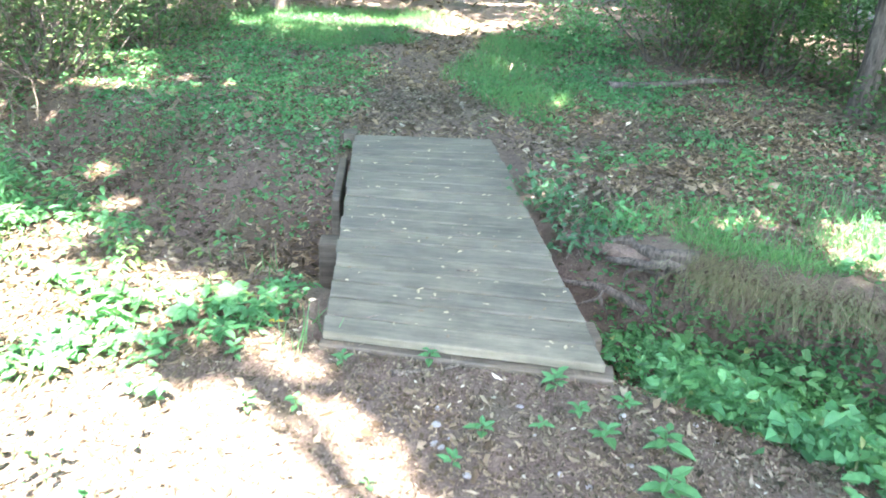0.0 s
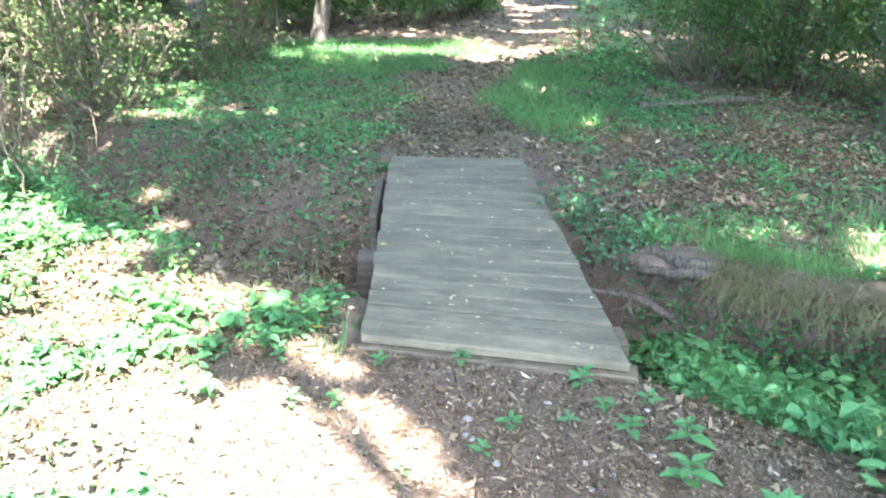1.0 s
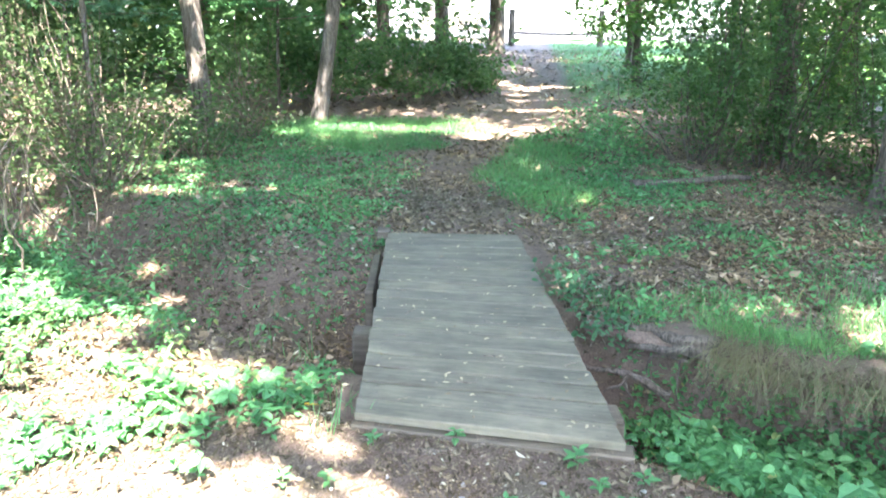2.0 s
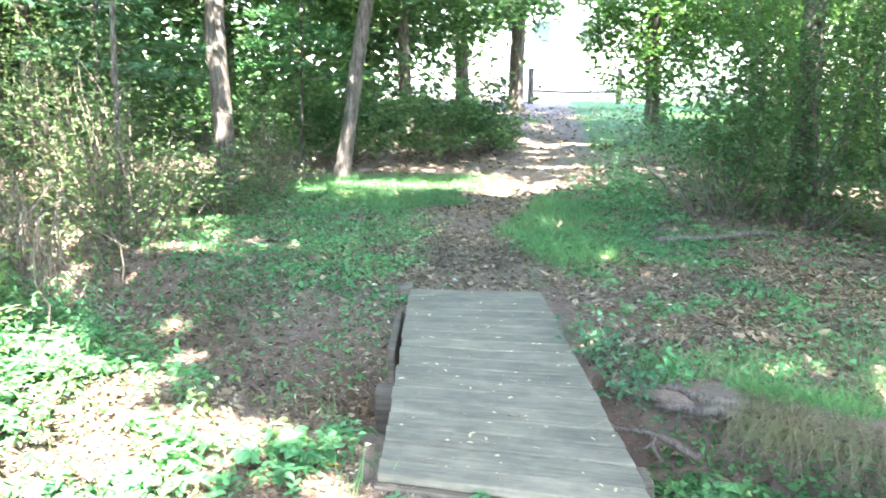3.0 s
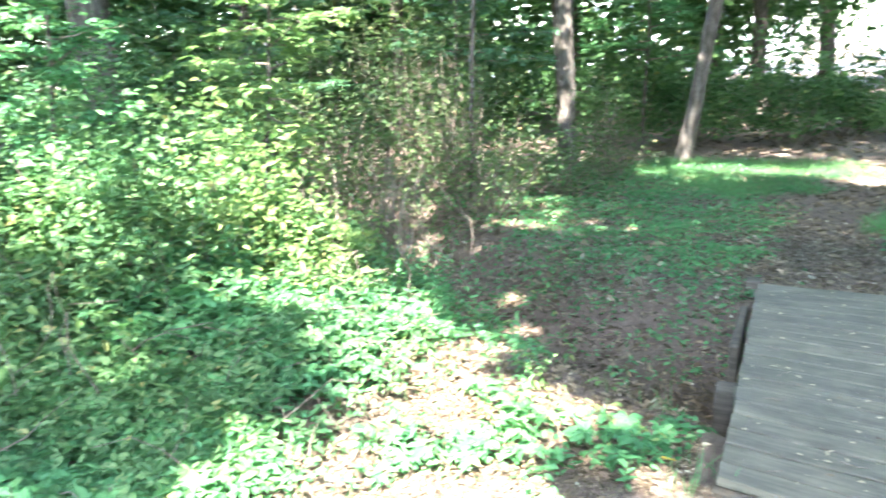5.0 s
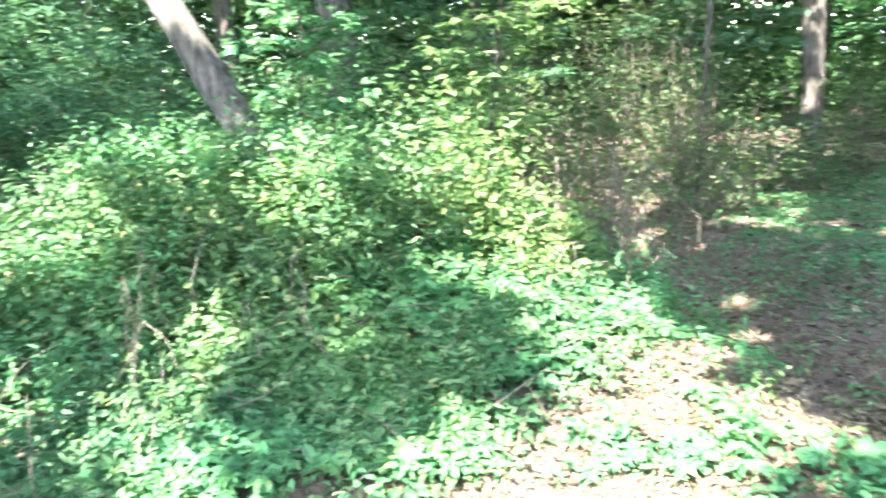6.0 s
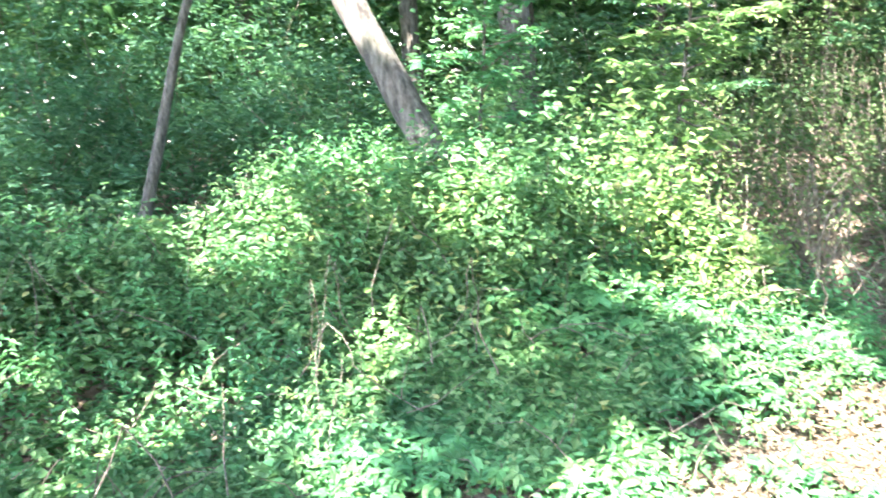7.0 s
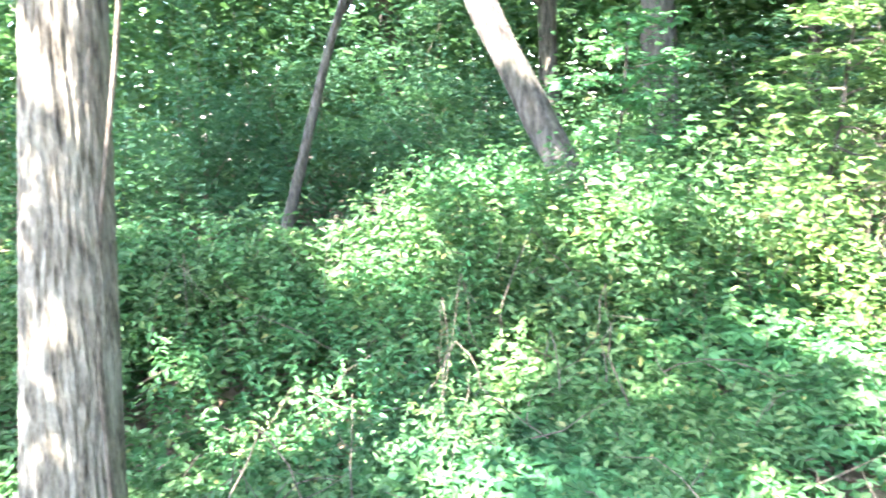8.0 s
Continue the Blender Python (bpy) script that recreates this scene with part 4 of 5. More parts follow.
blades("grass_strip", 40000, (-3.4, 1.2, 7.4, 11.6), blob((-1.15, 10.3, 1.45, 0.75), (-1.1, 9.1, 0.9, 0.6), (-2.2, 9.6, 0.6, 0.5)), 0.12, GRASS, "bright green grass strip in the clearing", 0.5)
blades("sparse_grass", 17000, (-3.2, 2.4, 5.2, 10.0), lambda x, y: weeds(x, y) * step(0.0, 0.5, fbm(x, y, 5.0, 8.0)), 0.085, GRASS, "thin short grass among the weeds", 0.6)
blades("bank_sward", 5200, (0.7, 3.2, 3.1, 4.3), lambda x, y: blob((1.5, 3.85, 0.5, 0.25), (2.2, 3.55, 0.6, 0.3), (1.1, 3.95, 0.35, 0.15))(x, y) * (ground_z(x, y) > -0.2), 0.11, GRASS, "short grass on top of the ditch bank", 0.5)
blades("sunny_grass", 5000, (1.5, 4.0, 3.2, 5.0), blob((2.5, 3.85, 0.7, 0.45)), 0.14, GRASS, "pale sunlit grass on the bank")
blades("ditch_grass", 2600, (0.95, 3.0, 1.9, 3.4), lambda x, y: ditch_right(x, y) * step(0.1, 0.6, fbm(x, y, 4.0, 1.0)), 0.16, GRASS, "thin grass among the ditch herbs", 0.6)

# the overhanging lip of sod along the cut bank, with dry grass hanging from it
LIP = np.array([(0.70, 3.80, -0.15), (0.98, 3.66, -0.145), (1.28, 3.55, -0.13), (1.62, 3.40, -0.13), (2.0, 3.18, -0.13), (2.5, 2.90, -0.14), (3.1, 2.52, -0.16)])
ls = np.linspace(0, len(LIP) - 1, 60)
lp = np.stack([np.interp(ls, np.arange(len(LIP)), LIP[:, c]) for c in range(3)], 1)
lp[:, :2] += 0.03 * np.stack([fbm(ls, ls * 0.3, 3.0, 2.0), fbm(ls, ls * 0.3, 3.0, 6.0)], 1)
v, f = tube(lp + [0.05, 0.09, 0.0], 0.17 * (1 + 0.18 * fbm(ls, 0 * ls, 4.0, 3.0)), 18, 0.06)
mid = np.repeat(lp[:, 2], 18)
v[:, 2] = mid + (v[:, 2] - mid) * 0.34
tagged(new("bank_lip", mesh_of("bank_lip", v, [f], SOIL, True)), "overhanging lip of brown soil along the ditch", "bank", kind="structure")


def hanging_grass(n):
    """Dry blades that grow out of the lip and hang down over the ditch."""
    s = 2.2 + 3.6 * rng.uniform(0, 1, n) ** 1.1
    p = np.stack([np.interp(s, np.arange(len(LIP)), LIP[:, c]) for c in range(3)], 1)
    p[:, :2] += rng.normal(0, 0.07, (n, 2)) + [0.02, 0.03]
    p[:, 2] += rng.uniform(-0.04, 0.05, n)
    tuft = 0.55 + 0.45 * fbm(s, 0 * s, 9.0, 2.0)
    L = 0.23 * rng.uniform(0.35, 1.2, n) * np.clip(tuft + 0.4, 0.5, 1.2)
    out = np.stack([-0.42 + rng.normal(0, 0.55, n), -0.75 + rng.normal(0, 0.45, n), 0.45 + rng.normal(0, 0.45, n)], 1)
    up = np.stack([rng.normal(0, 0.12, n), rng.normal(0, 0.12, n), np.ones(n)], 1)
    v, q, t = blade_arrays(p, out, up, L, 0.0032, 1.25)
    return stuff("bank_grass", mesh_of("bank_grass", v, [q, t], STRAW), "dry grass drooping over the ditch bank", "grass")


hanging_grass(3400)


def lip_grass(n):
    """Short grass that grows on top of the lip."""
    s = 0.6 + 5.2 * rng.uniform(0, 1, n)
    p = np.stack([np.interp(s, np.arange(len(LIP)), LIP[:, c]) for c in range(3)], 1)
    p[:, :2] += rng.normal(0, 0.06, (n, 2)) + [0.06, 0.10]
    p[:, 2] += 0.04
    thin = fbm(p[:, 0], p[:, 1], 6.0, 4.0) > -0.25 + 0.5 * step(2.4, 1.4, s)
    p = p[thin]
    k = len(p)
    D = unit(np.stack([rng.normal(-0.1, 0.5, k), rng.normal(-0.15, 0.5, k), np.ones(k)], 1))
    v, q, t = blade_arrays(p, D, random_ways(k), 0.10 * rng.uniform(0.4, 1.3, k), 0.0038, 0.7)
    return stuff("lip_grass", mesh_of("lip_grass", v, [q, t], GRASS), "short green grass along the ditch edge", "grass")


lip_grass(3600)
blades("foot_grass", 260, (-0.9, 0.0, 2.3, 3.2), blob((-0.47, 2.55, 0.13, 0.2), (-0.7, 3.1, 0.15, 0.12)), 0.16, GRASS, "small grass tuft beside the footbridge")
blades("lawn_grass", 16000, (1.8, 12, 13, 27), lambda x, y: step(13, 15, y) * step(1.8, 2.3, x - 0.05 * (y - 16)), 0.14, GRASS, "mown sunlit lawn beside the far trail")

# ---- far woods ----


def far_woods(name, label, n, line, width, height, material, size):
    a = np.asarray(line, float)
    s = rng.uniform(0, len(a) - 1.001, n)
    k = s.astype(int)
    p = a[k] + (a[k + 1] - a[k]) * (s - k)[:, None] + rng.normal(0, width, (n, 2))
    z = height * rng.uniform(0, 1, n) ** 0.9
    keep = fbm(p[:, 0] + 0.3 * z, p[:, 1] + 1.3 * z, 0.9, 3.0) > -0.3
    p, z = p[keep], z[keep]
    P = np.stack([p[:, 0], p[:, 1], ground_z(p[:, 0], p[:, 1]) + z], 1)
    stuff(name, foliage(name, P, size, material, 0.7), label, "woods")


# these woods too have their shade partly in the colour of the SHADE leaves
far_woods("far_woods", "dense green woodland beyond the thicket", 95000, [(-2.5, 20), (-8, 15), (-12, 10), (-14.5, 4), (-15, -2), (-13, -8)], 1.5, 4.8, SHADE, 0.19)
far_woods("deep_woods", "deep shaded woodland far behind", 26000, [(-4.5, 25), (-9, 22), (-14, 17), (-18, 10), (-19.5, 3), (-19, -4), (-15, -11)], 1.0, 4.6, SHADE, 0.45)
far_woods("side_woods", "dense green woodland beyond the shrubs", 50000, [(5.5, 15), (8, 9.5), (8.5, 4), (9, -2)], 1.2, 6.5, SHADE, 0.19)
# Unseen woods, added to close off the low skylight from behind.
far_woods("back_woods", "unseen green woodland added behind the trail", 12000, [(-12, -9), (-4, -12), (4, -11), (9, -5)], 1.2, 7.0, SHADE, 0.3)

# ---- the far road, gate, fence and houses ----


def slab(name, x0, x1, y0, y1, z, material, label):
    me = mesh_of(name, np.array([(x0, y0, z), (x1, y0, z), (x1, y1, z), (x0, y1, z)]), [np.array([[0, 1, 2, 3]])], material)
    return tagged(new(name, me), label, name, kind="structure")


slab("road", -60, 60, 30.5, 40, 0.31, ROAD, "pale sunlit road beyond the gate")


def round_post(r, h, material, name="post"):
    v, f = tube([(0, 0, -0.2), (0, 0, h * 0.5), (0, 0, h - 0.02), (0, 0, h), (0, 0, h + 0.001)], [r, r, r, r * 0.8, 0.001], 12)
    return mesh_of(name, v, [f], material, True)


def gate():
    g = thing("cable_gate", "dark timber posts with a horizontal rail across the trail", "gate", at=(0, 25.6, 0.28))
    me = round_post(0.10, 1.15, BARK_DARK)
    for x in (1.25, 4.1):
        part("post", me, g, at=pose(x, 0, 0))
    v, f = tube([(1.25, 0, 0.42), (2.7, 0, 0.38), (4.1, 0, 0.42)], [0.035] * 3, 8)
    part("rail", mesh_of("rail", v, [f], BARK_DARK, True), g)


gate()


def wire_fence(x0, x1, y, n):
    g = thing("wire_fence", "grey steel post and rail fence by the road", "fence", at=(0, y, 0.28))
    me = round_post(0.03, 1.2, STEEL)
    for q in range(n + 1):
        part("post", me, g, at=pose(x0 + (x1 - x0) * q / n, 0, 0))
    for z in (0.15, 1.17):
        v, f = tube([(x0, 0, z), ((x0 + x1) / 2, 0, z), (x1, 0, z)], [0.02] * 3, 8)
        part("rail", mesh_of("rail", v, [f], STEEL, True), g)


wire_fence(-12, 0.9, 29.3, 7)
wire_fence(5.4, 18, 29.3, 6)


def house(label, x, y, w, d, h, turn, wall, roof):
    g = thing("house", label, "house")
    g.matrix_basis = pose(x, y, float(ground_z(x, y)), 0, 0, turn)
    part("wall", box_mesh("wall", w, d, h, wall, 0.02), g, at=pose(0, 0, h / 2))
    bm = bmesh.new()
    a = [bm.verts.new(p) for p in ((-w / 2 - 0.4, -d / 2 - 0.4, 0), (w / 2 + 0.4, -d / 2 - 0.4, 0), (w / 2 + 0.4, d / 2 + 0.4, 0), (-w / 2 - 0.4, d / 2 + 0.4, 0), (-w / 2 - 0.4, 0, d * 0.32), (w / 2 + 0.4, 0, d * 0.32))]
    for f in ((0, 1, 5, 4), (2, 3, 4, 5), (0, 4, 3), (1, 2, 5), (3, 2, 1, 0)):
        bm.faces.new([a[q] for q in f])
    me = bpy.data.meshes.new("roof")
    bm.to_mesh(me)
    bm.free()
    me.materials.append(roof)
    part("roof", me, g, at=pose(0, 0, h + 0.003))
    for q in range(int(w // 2.4)):
        wx = -w / 2 + 1.2 + q * 2.4
        win = part("window", box_mesh("window", 1.0, 0.08, 1.2, SIDING, 0.01), g, at=pose(wx, -d / 2 - 0.02, h * 0.55))
        part("pane", box_mesh("pane", 0.86, 0.02, 1.06, GLASS, 0.002), win, at=pose(0, -0.045, 0))
    return g


house("white house across the road in bright sun", 7.0, 46, 12, 8, 5.2, 4, SIDING, ROOF)
house("white house across the road beside a tree", -9.0, 47, 11, 8, 5.0, -3, SIDING, ROOF)
house("grey shed glimpsed behind the wood", -11.2, 16.6, 5.0, 3.0, 2.5, 35, ROOF, ROOF)

# ---- roots, log, sticks and stones ----


def root(label, runs, name="tree_root", material=TWIG):
    g = thing(name, label, "root")
    for a, b, c, r in runs:
        p = np.concatenate([bend(a, b, 6, 0.22), bend(b, c, 6, 0.22)[1:]])
        v, f = tube(p, np.linspace(r, r * 0.35, len(p)) * (1 + 0.15 * rng.normal(0, 1, len(p))), 9, 0.08)
        part("root", mesh_of("root", v, [f], material, True), g)
    return g


root("knotted bare root along the cut ditch bank", [
    ((1.36, 3.50, -0.10), (1.12, 3.54, -0.09), (0.80, 3.72, -0.11), 0.040),
    ((1.30, 3.46, -0.15), (1.12, 3.48, -0.14), (0.92, 3.60, -0.17), 0.034),
    ((1.34, 3.50, -0.13), (1.20, 3.48, -0.19), (1.02, 3.52, -0.20), 0.024),
    ((1.12, 3.44, -0.38), (0.92, 3.50, -0.29), (0.66, 3.60, -0.27), 0.026),
    ((0.92, 3.50, -0.29), (0.86, 3.46, -0.34), (0.78, 3.46, -0.38), 0.013),
    ((0.88, 3.50, -0.29), (0.90, 3.44, -0.36), (0.94, 3.42, -0.41), 0.009),
    ((1.16, 3.46, -0.17), (1.15, 3.44, -0.28), (1.17, 3.43, -0.42), 0.006),
    ((1.02, 3.52, -0.19), (1.00, 3.48, -0.30), (1.02, 3.46, -0.44), 0.005),
    ((1.30, 3.44, -0.16), (1.29, 3.40, -0.28), (1.31, 3.39, -0.40), 0.006)], material=ROOTS)


def stick(a, b, r, label="thin dry stick lying on the ground", material=TWIG, category="stick", name="stick"):
    p = bend(a, b, 8, 0.12)
    v, f = tube(p, np.linspace(r, r * 0.5, 8) * (1 + 0.08 * rng.normal(0, 1, 8)), 8, 0.05)
    return tagged(new(name, mesh_of(name, v, [f], material, True)), label, category)


def lying(x0, y0, x1, y1, r, **k):
    return stick((x0, y0, float(ground_z(x0, y0)) + r * 0.8), (x1, y1, float(ground_z(x1, y1)) + r * 0.8), r, **k)


lying(1.54, 6.85, 2.8, 7.3, 0.045, label="fallen brown log before the shrubs", category="log", name="log", material=BARK_DARK)
lying(-0.12, 2.33, 0.13, 2.40, 0.012)
lying(0.60, 4.95, 0.98, 5.2, 0.014)
for q in range(26):
    x, y, a, ln = rng.uniform(-1.6, 3.2), rng.uniform(1.3, 2.25) if q < 12 else rng.uniform(5.1, 8.2), rng.uniform(0, 6.28), rng.uniform(0.08, 0.35)
    lying(x, y, x + ln * math.cos(a), y + ln * math.sin(a), rng.uniform(0.003, 0.007))
for q in range(10):
    c, w, a, ln = rng.uniform(0.04, 0.96), rng.uniform(0.1, 0.9), rng.normal(0.2, 0.5), rng.uniform(0.03, 0.13)
    p = NEAR_L.lerp(FAR_L, c).lerp(NEAR_R.lerp(FAR_R, c), w)
    stick((p.x, p.y, 0.008), (p.x + ln * math.cos(a), p.y + ln * math.sin(a), 0.009), 0.0035, "small twig lying on the bridge boards", name="twig")


def stone(x, y, r, label="small pale stone on bare soil"):
    bm = bmesh.new()
    bmesh.ops.create_icosphere(bm, subdivisions=2, radius=r)
    ax = rng.uniform(0.7, 1.3, 3) * [1, 1, 0.55]
    for v in bm.verts:
        v.co = Vector([c * q * (1 + 0.25 * noise.noise(v.co / r * 1.2 + Vector((x * 9, y * 9, 0)))) for c, q in zip(v.co, ax)])
    me = bpy.data.meshes.new("stone")
    bm.to_mesh(me)
    bm.free()
    me.materials.append(STONE)
    ob = new("stone", me)
    ob.matrix_basis = pose(x, y, float(ground_z(x, y)) + r * 0.2, 0, 0, rng.uniform(0, 360))
    return tagged(ob, label, "stone", "stones before the bridge")


for q in range(34):
    stone(rng.uniform(-0.5, 1.0), rng.uniform(1.25, 2.2), rng.uniform(0.006, 0.016))

# ---- fallen leaves on the boards, seedlings ----


def one_leaf(name, ln, material, narrow=0.6):
    v, f = leaf_arrays(np.zeros((1, 3)), np.array([[1.0, 0, 0]]), np.array([[0, 0.1, 1.0]]), np.array([ln]), np.array([ln * narrow]), 0.15, 0.15)
    return mesh_of(name, v, [f], material)


YELLOW = leaf_material("yellow_leaf", (0.55, 0.36, 0.05), (0.60, 0.40, 0.06), (0.65, 0.45, 0.08), (0.6, 0.4, 0.06), 0.2)
ob = new("fallen_leaf", one_leaf("fallen_leaf", 0.075, YELLOW, 0.45))
ob.matrix_basis = pose(-0.64, 2.66, float(ground_z(-0.62, 2.66)) + 0.02, 0, 0, 15)
tagged(ob, "single yellow fallen leaf on bare soil", "leaf")
PALE = leaf_material("bleached_leaf", (0.14, 0.10, 0.07), (0.32, 0.26, 0.19), (0.55, 0.49, 0.40), (0.7, 0.66, 0.58), 0.1, 0.8)
bits = [one_leaf("fallen_leaf", ln, PALE if k else DEAD, nr) for k, (ln, nr) in enumerate (((0.03, 0.5), (0.026, 0.6), (0.014, 0.7), (0.036, 0.45)))]
for q in range(130):
    c, w = rng.uniform(0.01, 0.99), rng.uniform(0.03, 0.97)
    p = NEAR_L.lerp(FAR_L, c).lerp(NEAR_R.lerp(FAR_R, c), w)
    ob = new("fallen_leaf", bits[rng.integers(0, 4) if q % 4 else 2])
    ob.matrix_basis = pose(p.x, p.y, 0.005, rng.normal(0, 8), rng.normal(0, 8), rng.uniform(0, 360))
    tagged(ob, "dry curled fallen leaf on weathered boards", "leaf", "fallen leaves on the bridge")


def seedling(x, y, h, n, size, material=LEAF, label="small green seedling on bare soil"):
    g = thing("seedling", label, "seedling", "seedlings before the bridge", at=(x, y, float(ground_z(x, y))))
    v, f = tube(bend((0, 0, -0.01), (rng.normal(0, 0.01), rng.normal(0, 0.01), h), 5, 0.1), np.linspace(0.003, 0.0015, 5), 6)
    part("stem", mesh_of("stem", v, [f], GREEN_STEM, True), g)
    a0 = rng.uniform(0, 6.28)
    for q in range(n):
        a = a0 + q * 2.4
        z = h * (0.35 + 0.65 * q / max(1, n - 1))
        ln = size * rng.uniform(0.7, 1.2) * (1.1 - 0.4 * q / n)
        v, f = leaf_arrays(np.array([[0.004 * math.cos(a), 0.004 * math.sin(a), z]]), np.array([[math.cos(a), math.sin(a), rng.uniform(0.1, 0.6)]]), np.array([[-0.3 * math.cos(a), -0.3 * math.sin(a), 1.0]]), np.array([ln]), np.array([ln * 0.6]), 0.3, 0.1)
        part("leaf", mesh_of("leaf", v, [f], material), g)


for x, y, h, n, size in ((0.02, 2.42, 0.06, 9, 0.05), (0.47, 2.27, 0.08, 10, 0.055), (0.20, 2.03, 0.04, 6, 0.055), (0.10, 1.86, 0.04, 6, 0.045), (0.53, 2.13, 0.05, 8, 0.05), (0.40, 2.06, 0.03, 5, 0.04), (0.60, 2.0, 0.06, 8, 0.06), (-0.42, 2.10, 0.06, 7, 0.05),
                           (-0.58, 2.08, 0.08, 8, 0.05), (0.70, 2.18, 0.05, 7, 0.05), (0.78, 1.95, 0.09, 9, 0.08), (0.72, 1.72, 0.10, 9, 0.09), (-0.30, 2.38, 0.05, 6, 0.045), (-0.85, 2.75, 0.07, 7, 0.06), (-0.62, 2.92, 0.07, 7, 0.06), (-0.98, 2.45, 0.07, 8, 0.06),
                           (-0.7, 2.4, 0.06, 7, 0.05), (-0.9, 2.15, 0.05, 7, 0.05), (0.95, 1.55, 0.1, 9, 0.09), (-0.15, 1.75, 0.03, 5, 0.04), (0.95, 4.75, 0.1, 8, 0.08), (1.15, 4.95, 0.1, 9, 0.08), (1.5, 5.0, 0.08, 8, 0.07), (0.9, 5.35, 0.1, 8, 0.08)):
    seedling(x, y, h, n, size)
# pale-flowered sprig and leafy sprigs that lean over the bridge's edge
shrub("leafy pale sprig beside the bridge edge", 0.66, 4.0, 0.16, 0.2, 0.24, 14, 22, 9, COOL, 0.045, 0.2, name="sprig", radius=0.07, stem_r=0.004)
shrub("leafy green sprig above the bare roots", 0.86, 3.74, 0.22, 0.13, 0.18, 12, 22, 9, COOL, 0.045, 0.2, name="sprig", radius=0.06, stem_r=0.004)

# ---- single herbs and vines ----


def herb(label, h, n, size, material, narrow=0.75):
    """A herb whose broad leaves stand on short stalks round one stem."""
    g = thing("herb", label, "herb", "herbs beside the ditch")
    v, f = tube(bend((0, 0, -0.02), (rng.normal(0, 0.02), rng.normal(0, 0.02), h), 5, 0.12), np.linspace(0.004, 0.002, 5), 6)
    part("stem", mesh_of("stem", v, [f], GREEN_STEM, True), g)
    a0 = rng.uniform(0, 6.28)
    for q in range(n):
        a = a0 + q * 2.4 + rng.normal(0, 0.2)
        out = rng.uniform(0.02, 0.07)
        z = h * (0.45 + 0.6 * q / n)
        p = np.array([[out * math.cos(a), out * math.sin(a), z]])
        ln = size * rng.uniform(0.7, 1.2)
        v, f = leaf_arrays(p, np.array([[math.cos(a), math.sin(a), rng.uniform(-0.2, 0.2)]]), np.array([[0.3 * math.cos(a), 0.3 * math.sin(a) - 0.15, 1.0]]), np.array([ln]), np.array([ln * narrow]), 0.25, 0.1)
        part("leaf", mesh_of("leaf", v, [f], material), g)
    return g


protos = [herb("broad-leaved green herb beside the shaded ditch", *k) for k in ((0.12, 8, 0.062, LEAF, 0.9), (0.15, 9, 0.055, LEAF, 0.85), (0.10, 7, 0.078, LEAF, 0.95), (0.17, 11, 0.05, LEAF, 0.6), (0.13, 10, 0.05, SUNNY, 0.6))]
spots = scatter(150, 0.75, 2.3, 1.0, 2.4, lambda x, y: step(0.85, 1.3, x - 0.4 * (1.9 - y)) * 0.45)
small = [herb("small leafy green herb on the sunny bank", *k) for k in ((0.12, 9, 0.045, LEAF, 0.6), (0.16, 11, 0.04, LEAF, 0.65), (0.10, 8, 0.05, SUNNY, 0.6))]
low = len(spots)
spots = np.concatenate([spots, scatter(190, -2.3, -0.8, 1.2, 3.3, lambda x, y: 0.25 + 0.4 * step(-1.4, -2.0, x))])
for k, p in enumerate(spots):
    q = protos[k % 5] if k < low else small[(k - low) % 3]
    m = pose(*p, rng.normal(0, 8), rng.normal(0, 8), rng.uniform(0, 360))
    if k < 5 or low <= k < low + 3:
        q.matrix_basis = m
    else:
        copy_thing(q, m)


def vine(a, b, c, r, label="thin bare vine stem arching through leaves", material=TWIG):
    p = np.concatenate([bend(a, b, 8, 0.25), bend(b, c, 8, 0.25)[1:]])
    v, f = tube(p, np.linspace(r, r * 0.5, len(p)), 6)
    tagged(new("vine", mesh_of("vine", v, [f], material, True)), label, "vine")


def vine_at(x, y, dx, dy, h, r):
    z0, z1 = float(ground_z(x, y)), float(ground_z(x + dx, y + dy))
    vine((x, y, z0 - 0.02), (x + dx * 0.45, y + dy * 0.45, max(z0, z1) + h), (x + dx, y + dy, z1 + h * 0.4), r)


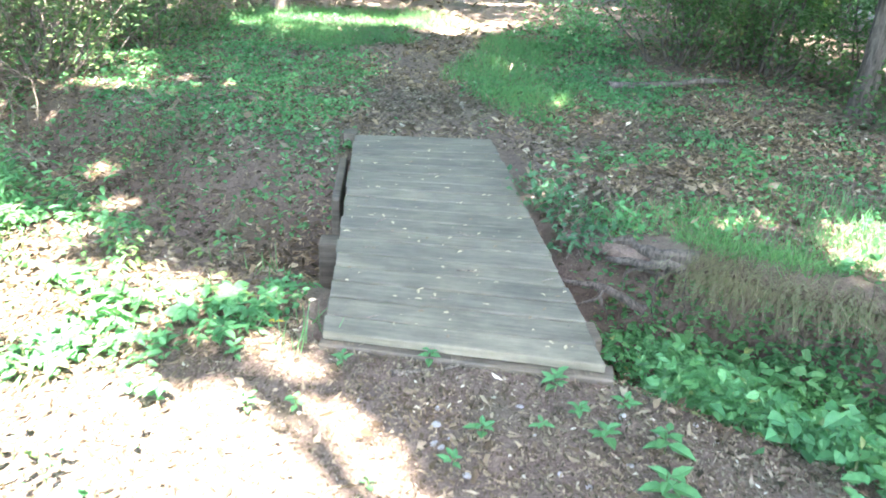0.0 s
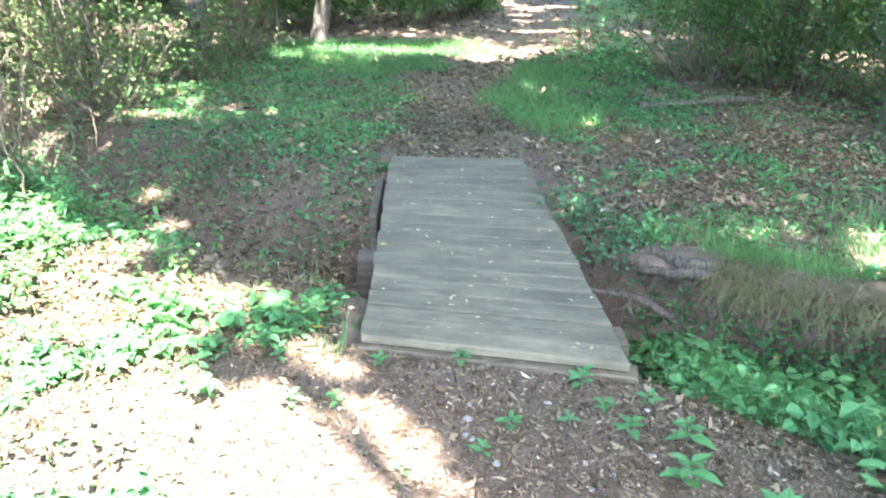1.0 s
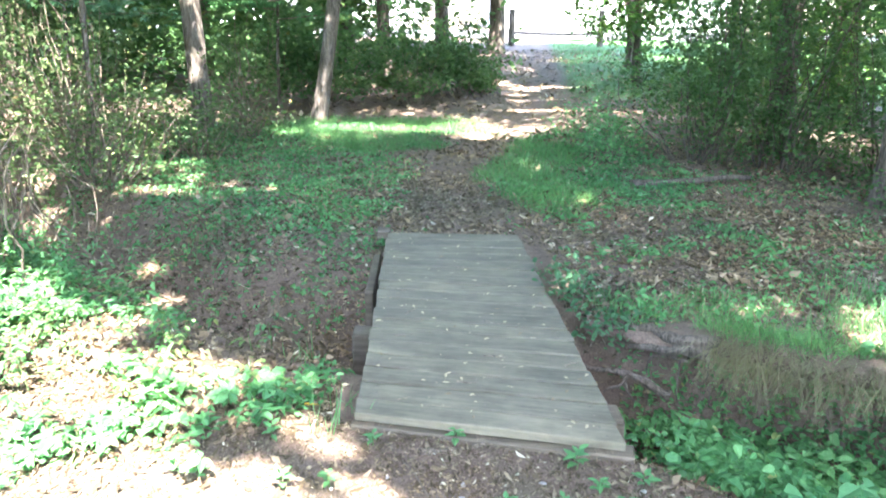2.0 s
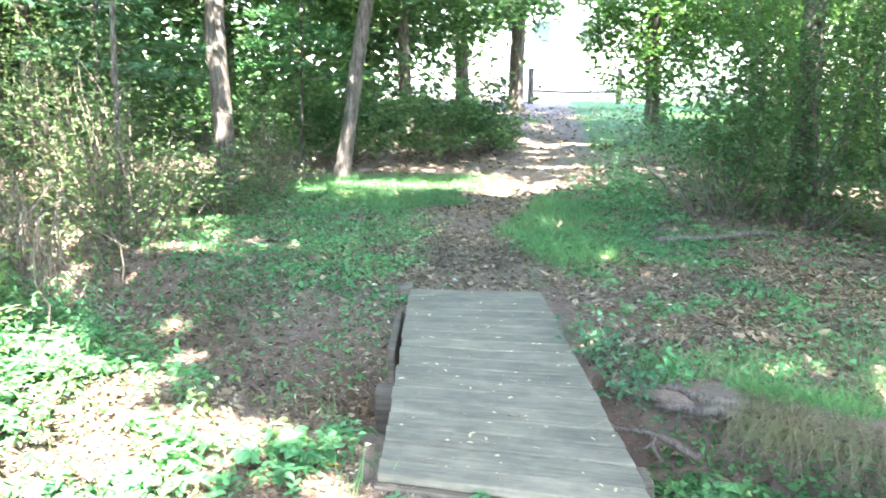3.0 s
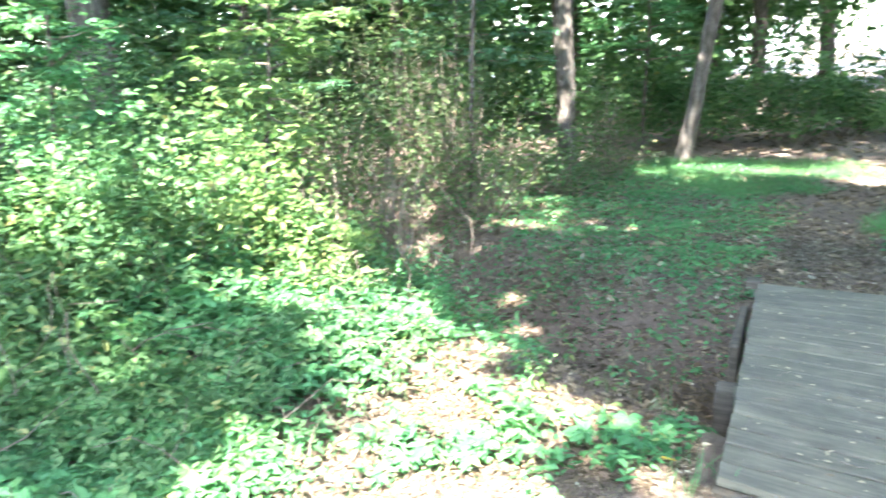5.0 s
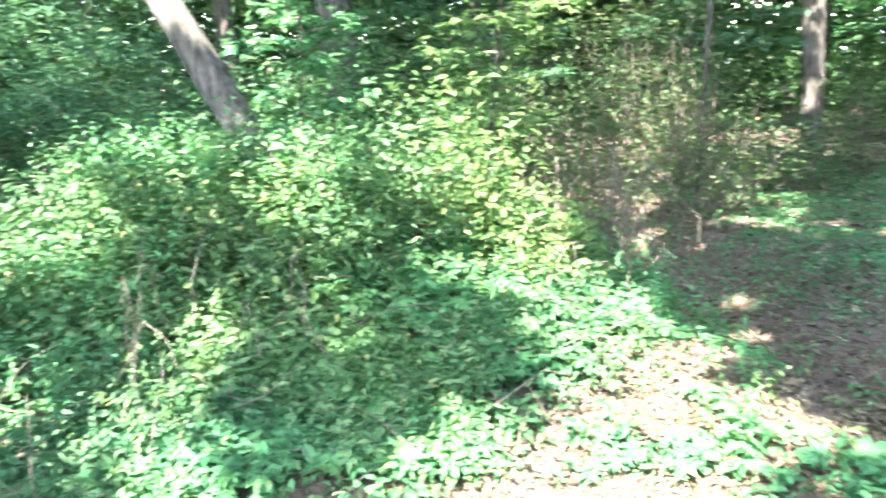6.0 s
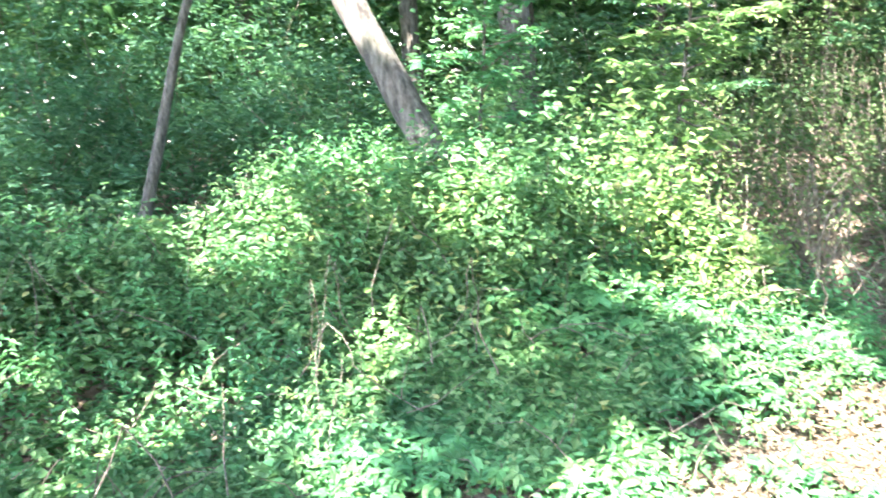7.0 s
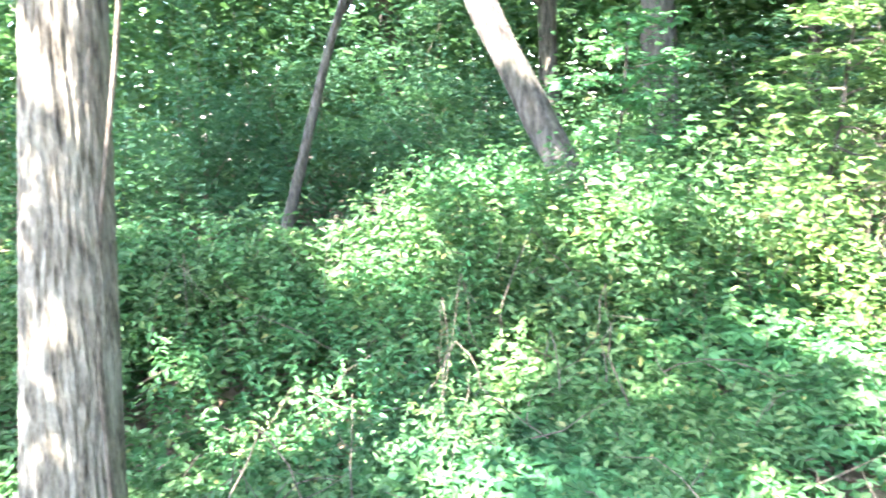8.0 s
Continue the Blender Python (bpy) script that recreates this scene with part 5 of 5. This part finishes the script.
for q in range(34):
    x, y = rng.uniform(-3.4, -2.3), rng.uniform(3.3, 4.3)
    vine_at(x, y, rng.normal(0, 0.45), rng.normal(0.1, 0.35), rng.uniform(0.3, 0.9), rng.uniform(0.003, 0.007))
for q in range(16):
    x, y = rng.uniform(-5.2, -2.6), rng.uniform(-0.5, 3.0)
    vine_at(x, y, rng.normal(0, 0.5), rng.normal(0, 0.5), rng.uniform(0.5, 0.95), rng.uniform(0.002, 0.005))
# the looping vine above the brambles and the one that climbs the broad trunk
th = np.linspace(0, 1, 18)
arc = np.stack([-3.60 + 0.38 * np.sin(th * 1.7), 3.92 + 0.2 * th, 1.27 - 0.62 * th ** 2.2 + 0.02 * np.sin(th * 9)], 1)
v, f = tube(arc, np.linspace(0.008, 0.005, 18), 7, 0.05)
tagged(new("vine", mesh_of("vine", v, [f], TWIG, True)), "looping grey vine above the brambles", "vine")
base = np.array([-2.70, -0.52, 0.0])
way = np.array([-1.30, 1.12, 9.0])
pts = np.array([base + way * (z / 9.0) + np.array([0.12, 0.135, 0]) + 0.03 * np.array([math.sin(z * 4), math.cos(z * 3.1), 0]) for z in np.linspace(-0.05, 3.2, 26)])
v, f = tube(pts, np.full(26, 0.009), 7, 0.05)
tagged(new("vine", mesh_of("vine", v, [f], TWIG, True)), "thin woody vine climbing the broad trunk", "vine")


def parked_car(x, y, turn):
    paint = plain_material("faded_red_paint", (0.42, 0.20, 0.20), (0.46, 0.23, 0.22), 3, 0.5)
    tyre = plain_material("tyre_rubber", (0.02, 0.02, 0.02), (0.035, 0.035, 0.035), 20, 0.85)
    g = thing("parked_car", "faded red parked car across the sunny road", "car")
    g.matrix_basis = pose(x, y, 0.31, 0, 0, turn)
    part("body", box_mesh("body", 4.2, 1.7, 0.62, paint, 0.14), g, at=pose(0, 0, 0.62))
    part("cabin", box_mesh("cabin", 2.2, 1.45, 0.55, GLASS, 0.16), g, at=pose(-0.2, 0, 1.18))
    v, f = tube([(0, -0.11, 0), (0, -0.1, 0), (0, 0.1, 0), (0, 0.11, 0)], [0.24, 0.31, 0.31, 0.24], 16)
    me = mesh_of("wheel", v, [f, np.array([np.arange(16)]), np.array([np.arange(48, 64)[::-1]])], tyre, True)
    for wx in (-1.3, 1.3):
        for wy in (-0.78, 0.78):
            part("wheel", me, g, at=pose(wx, wy, 0.31))


parked_car(6.0, 56.0, 80)
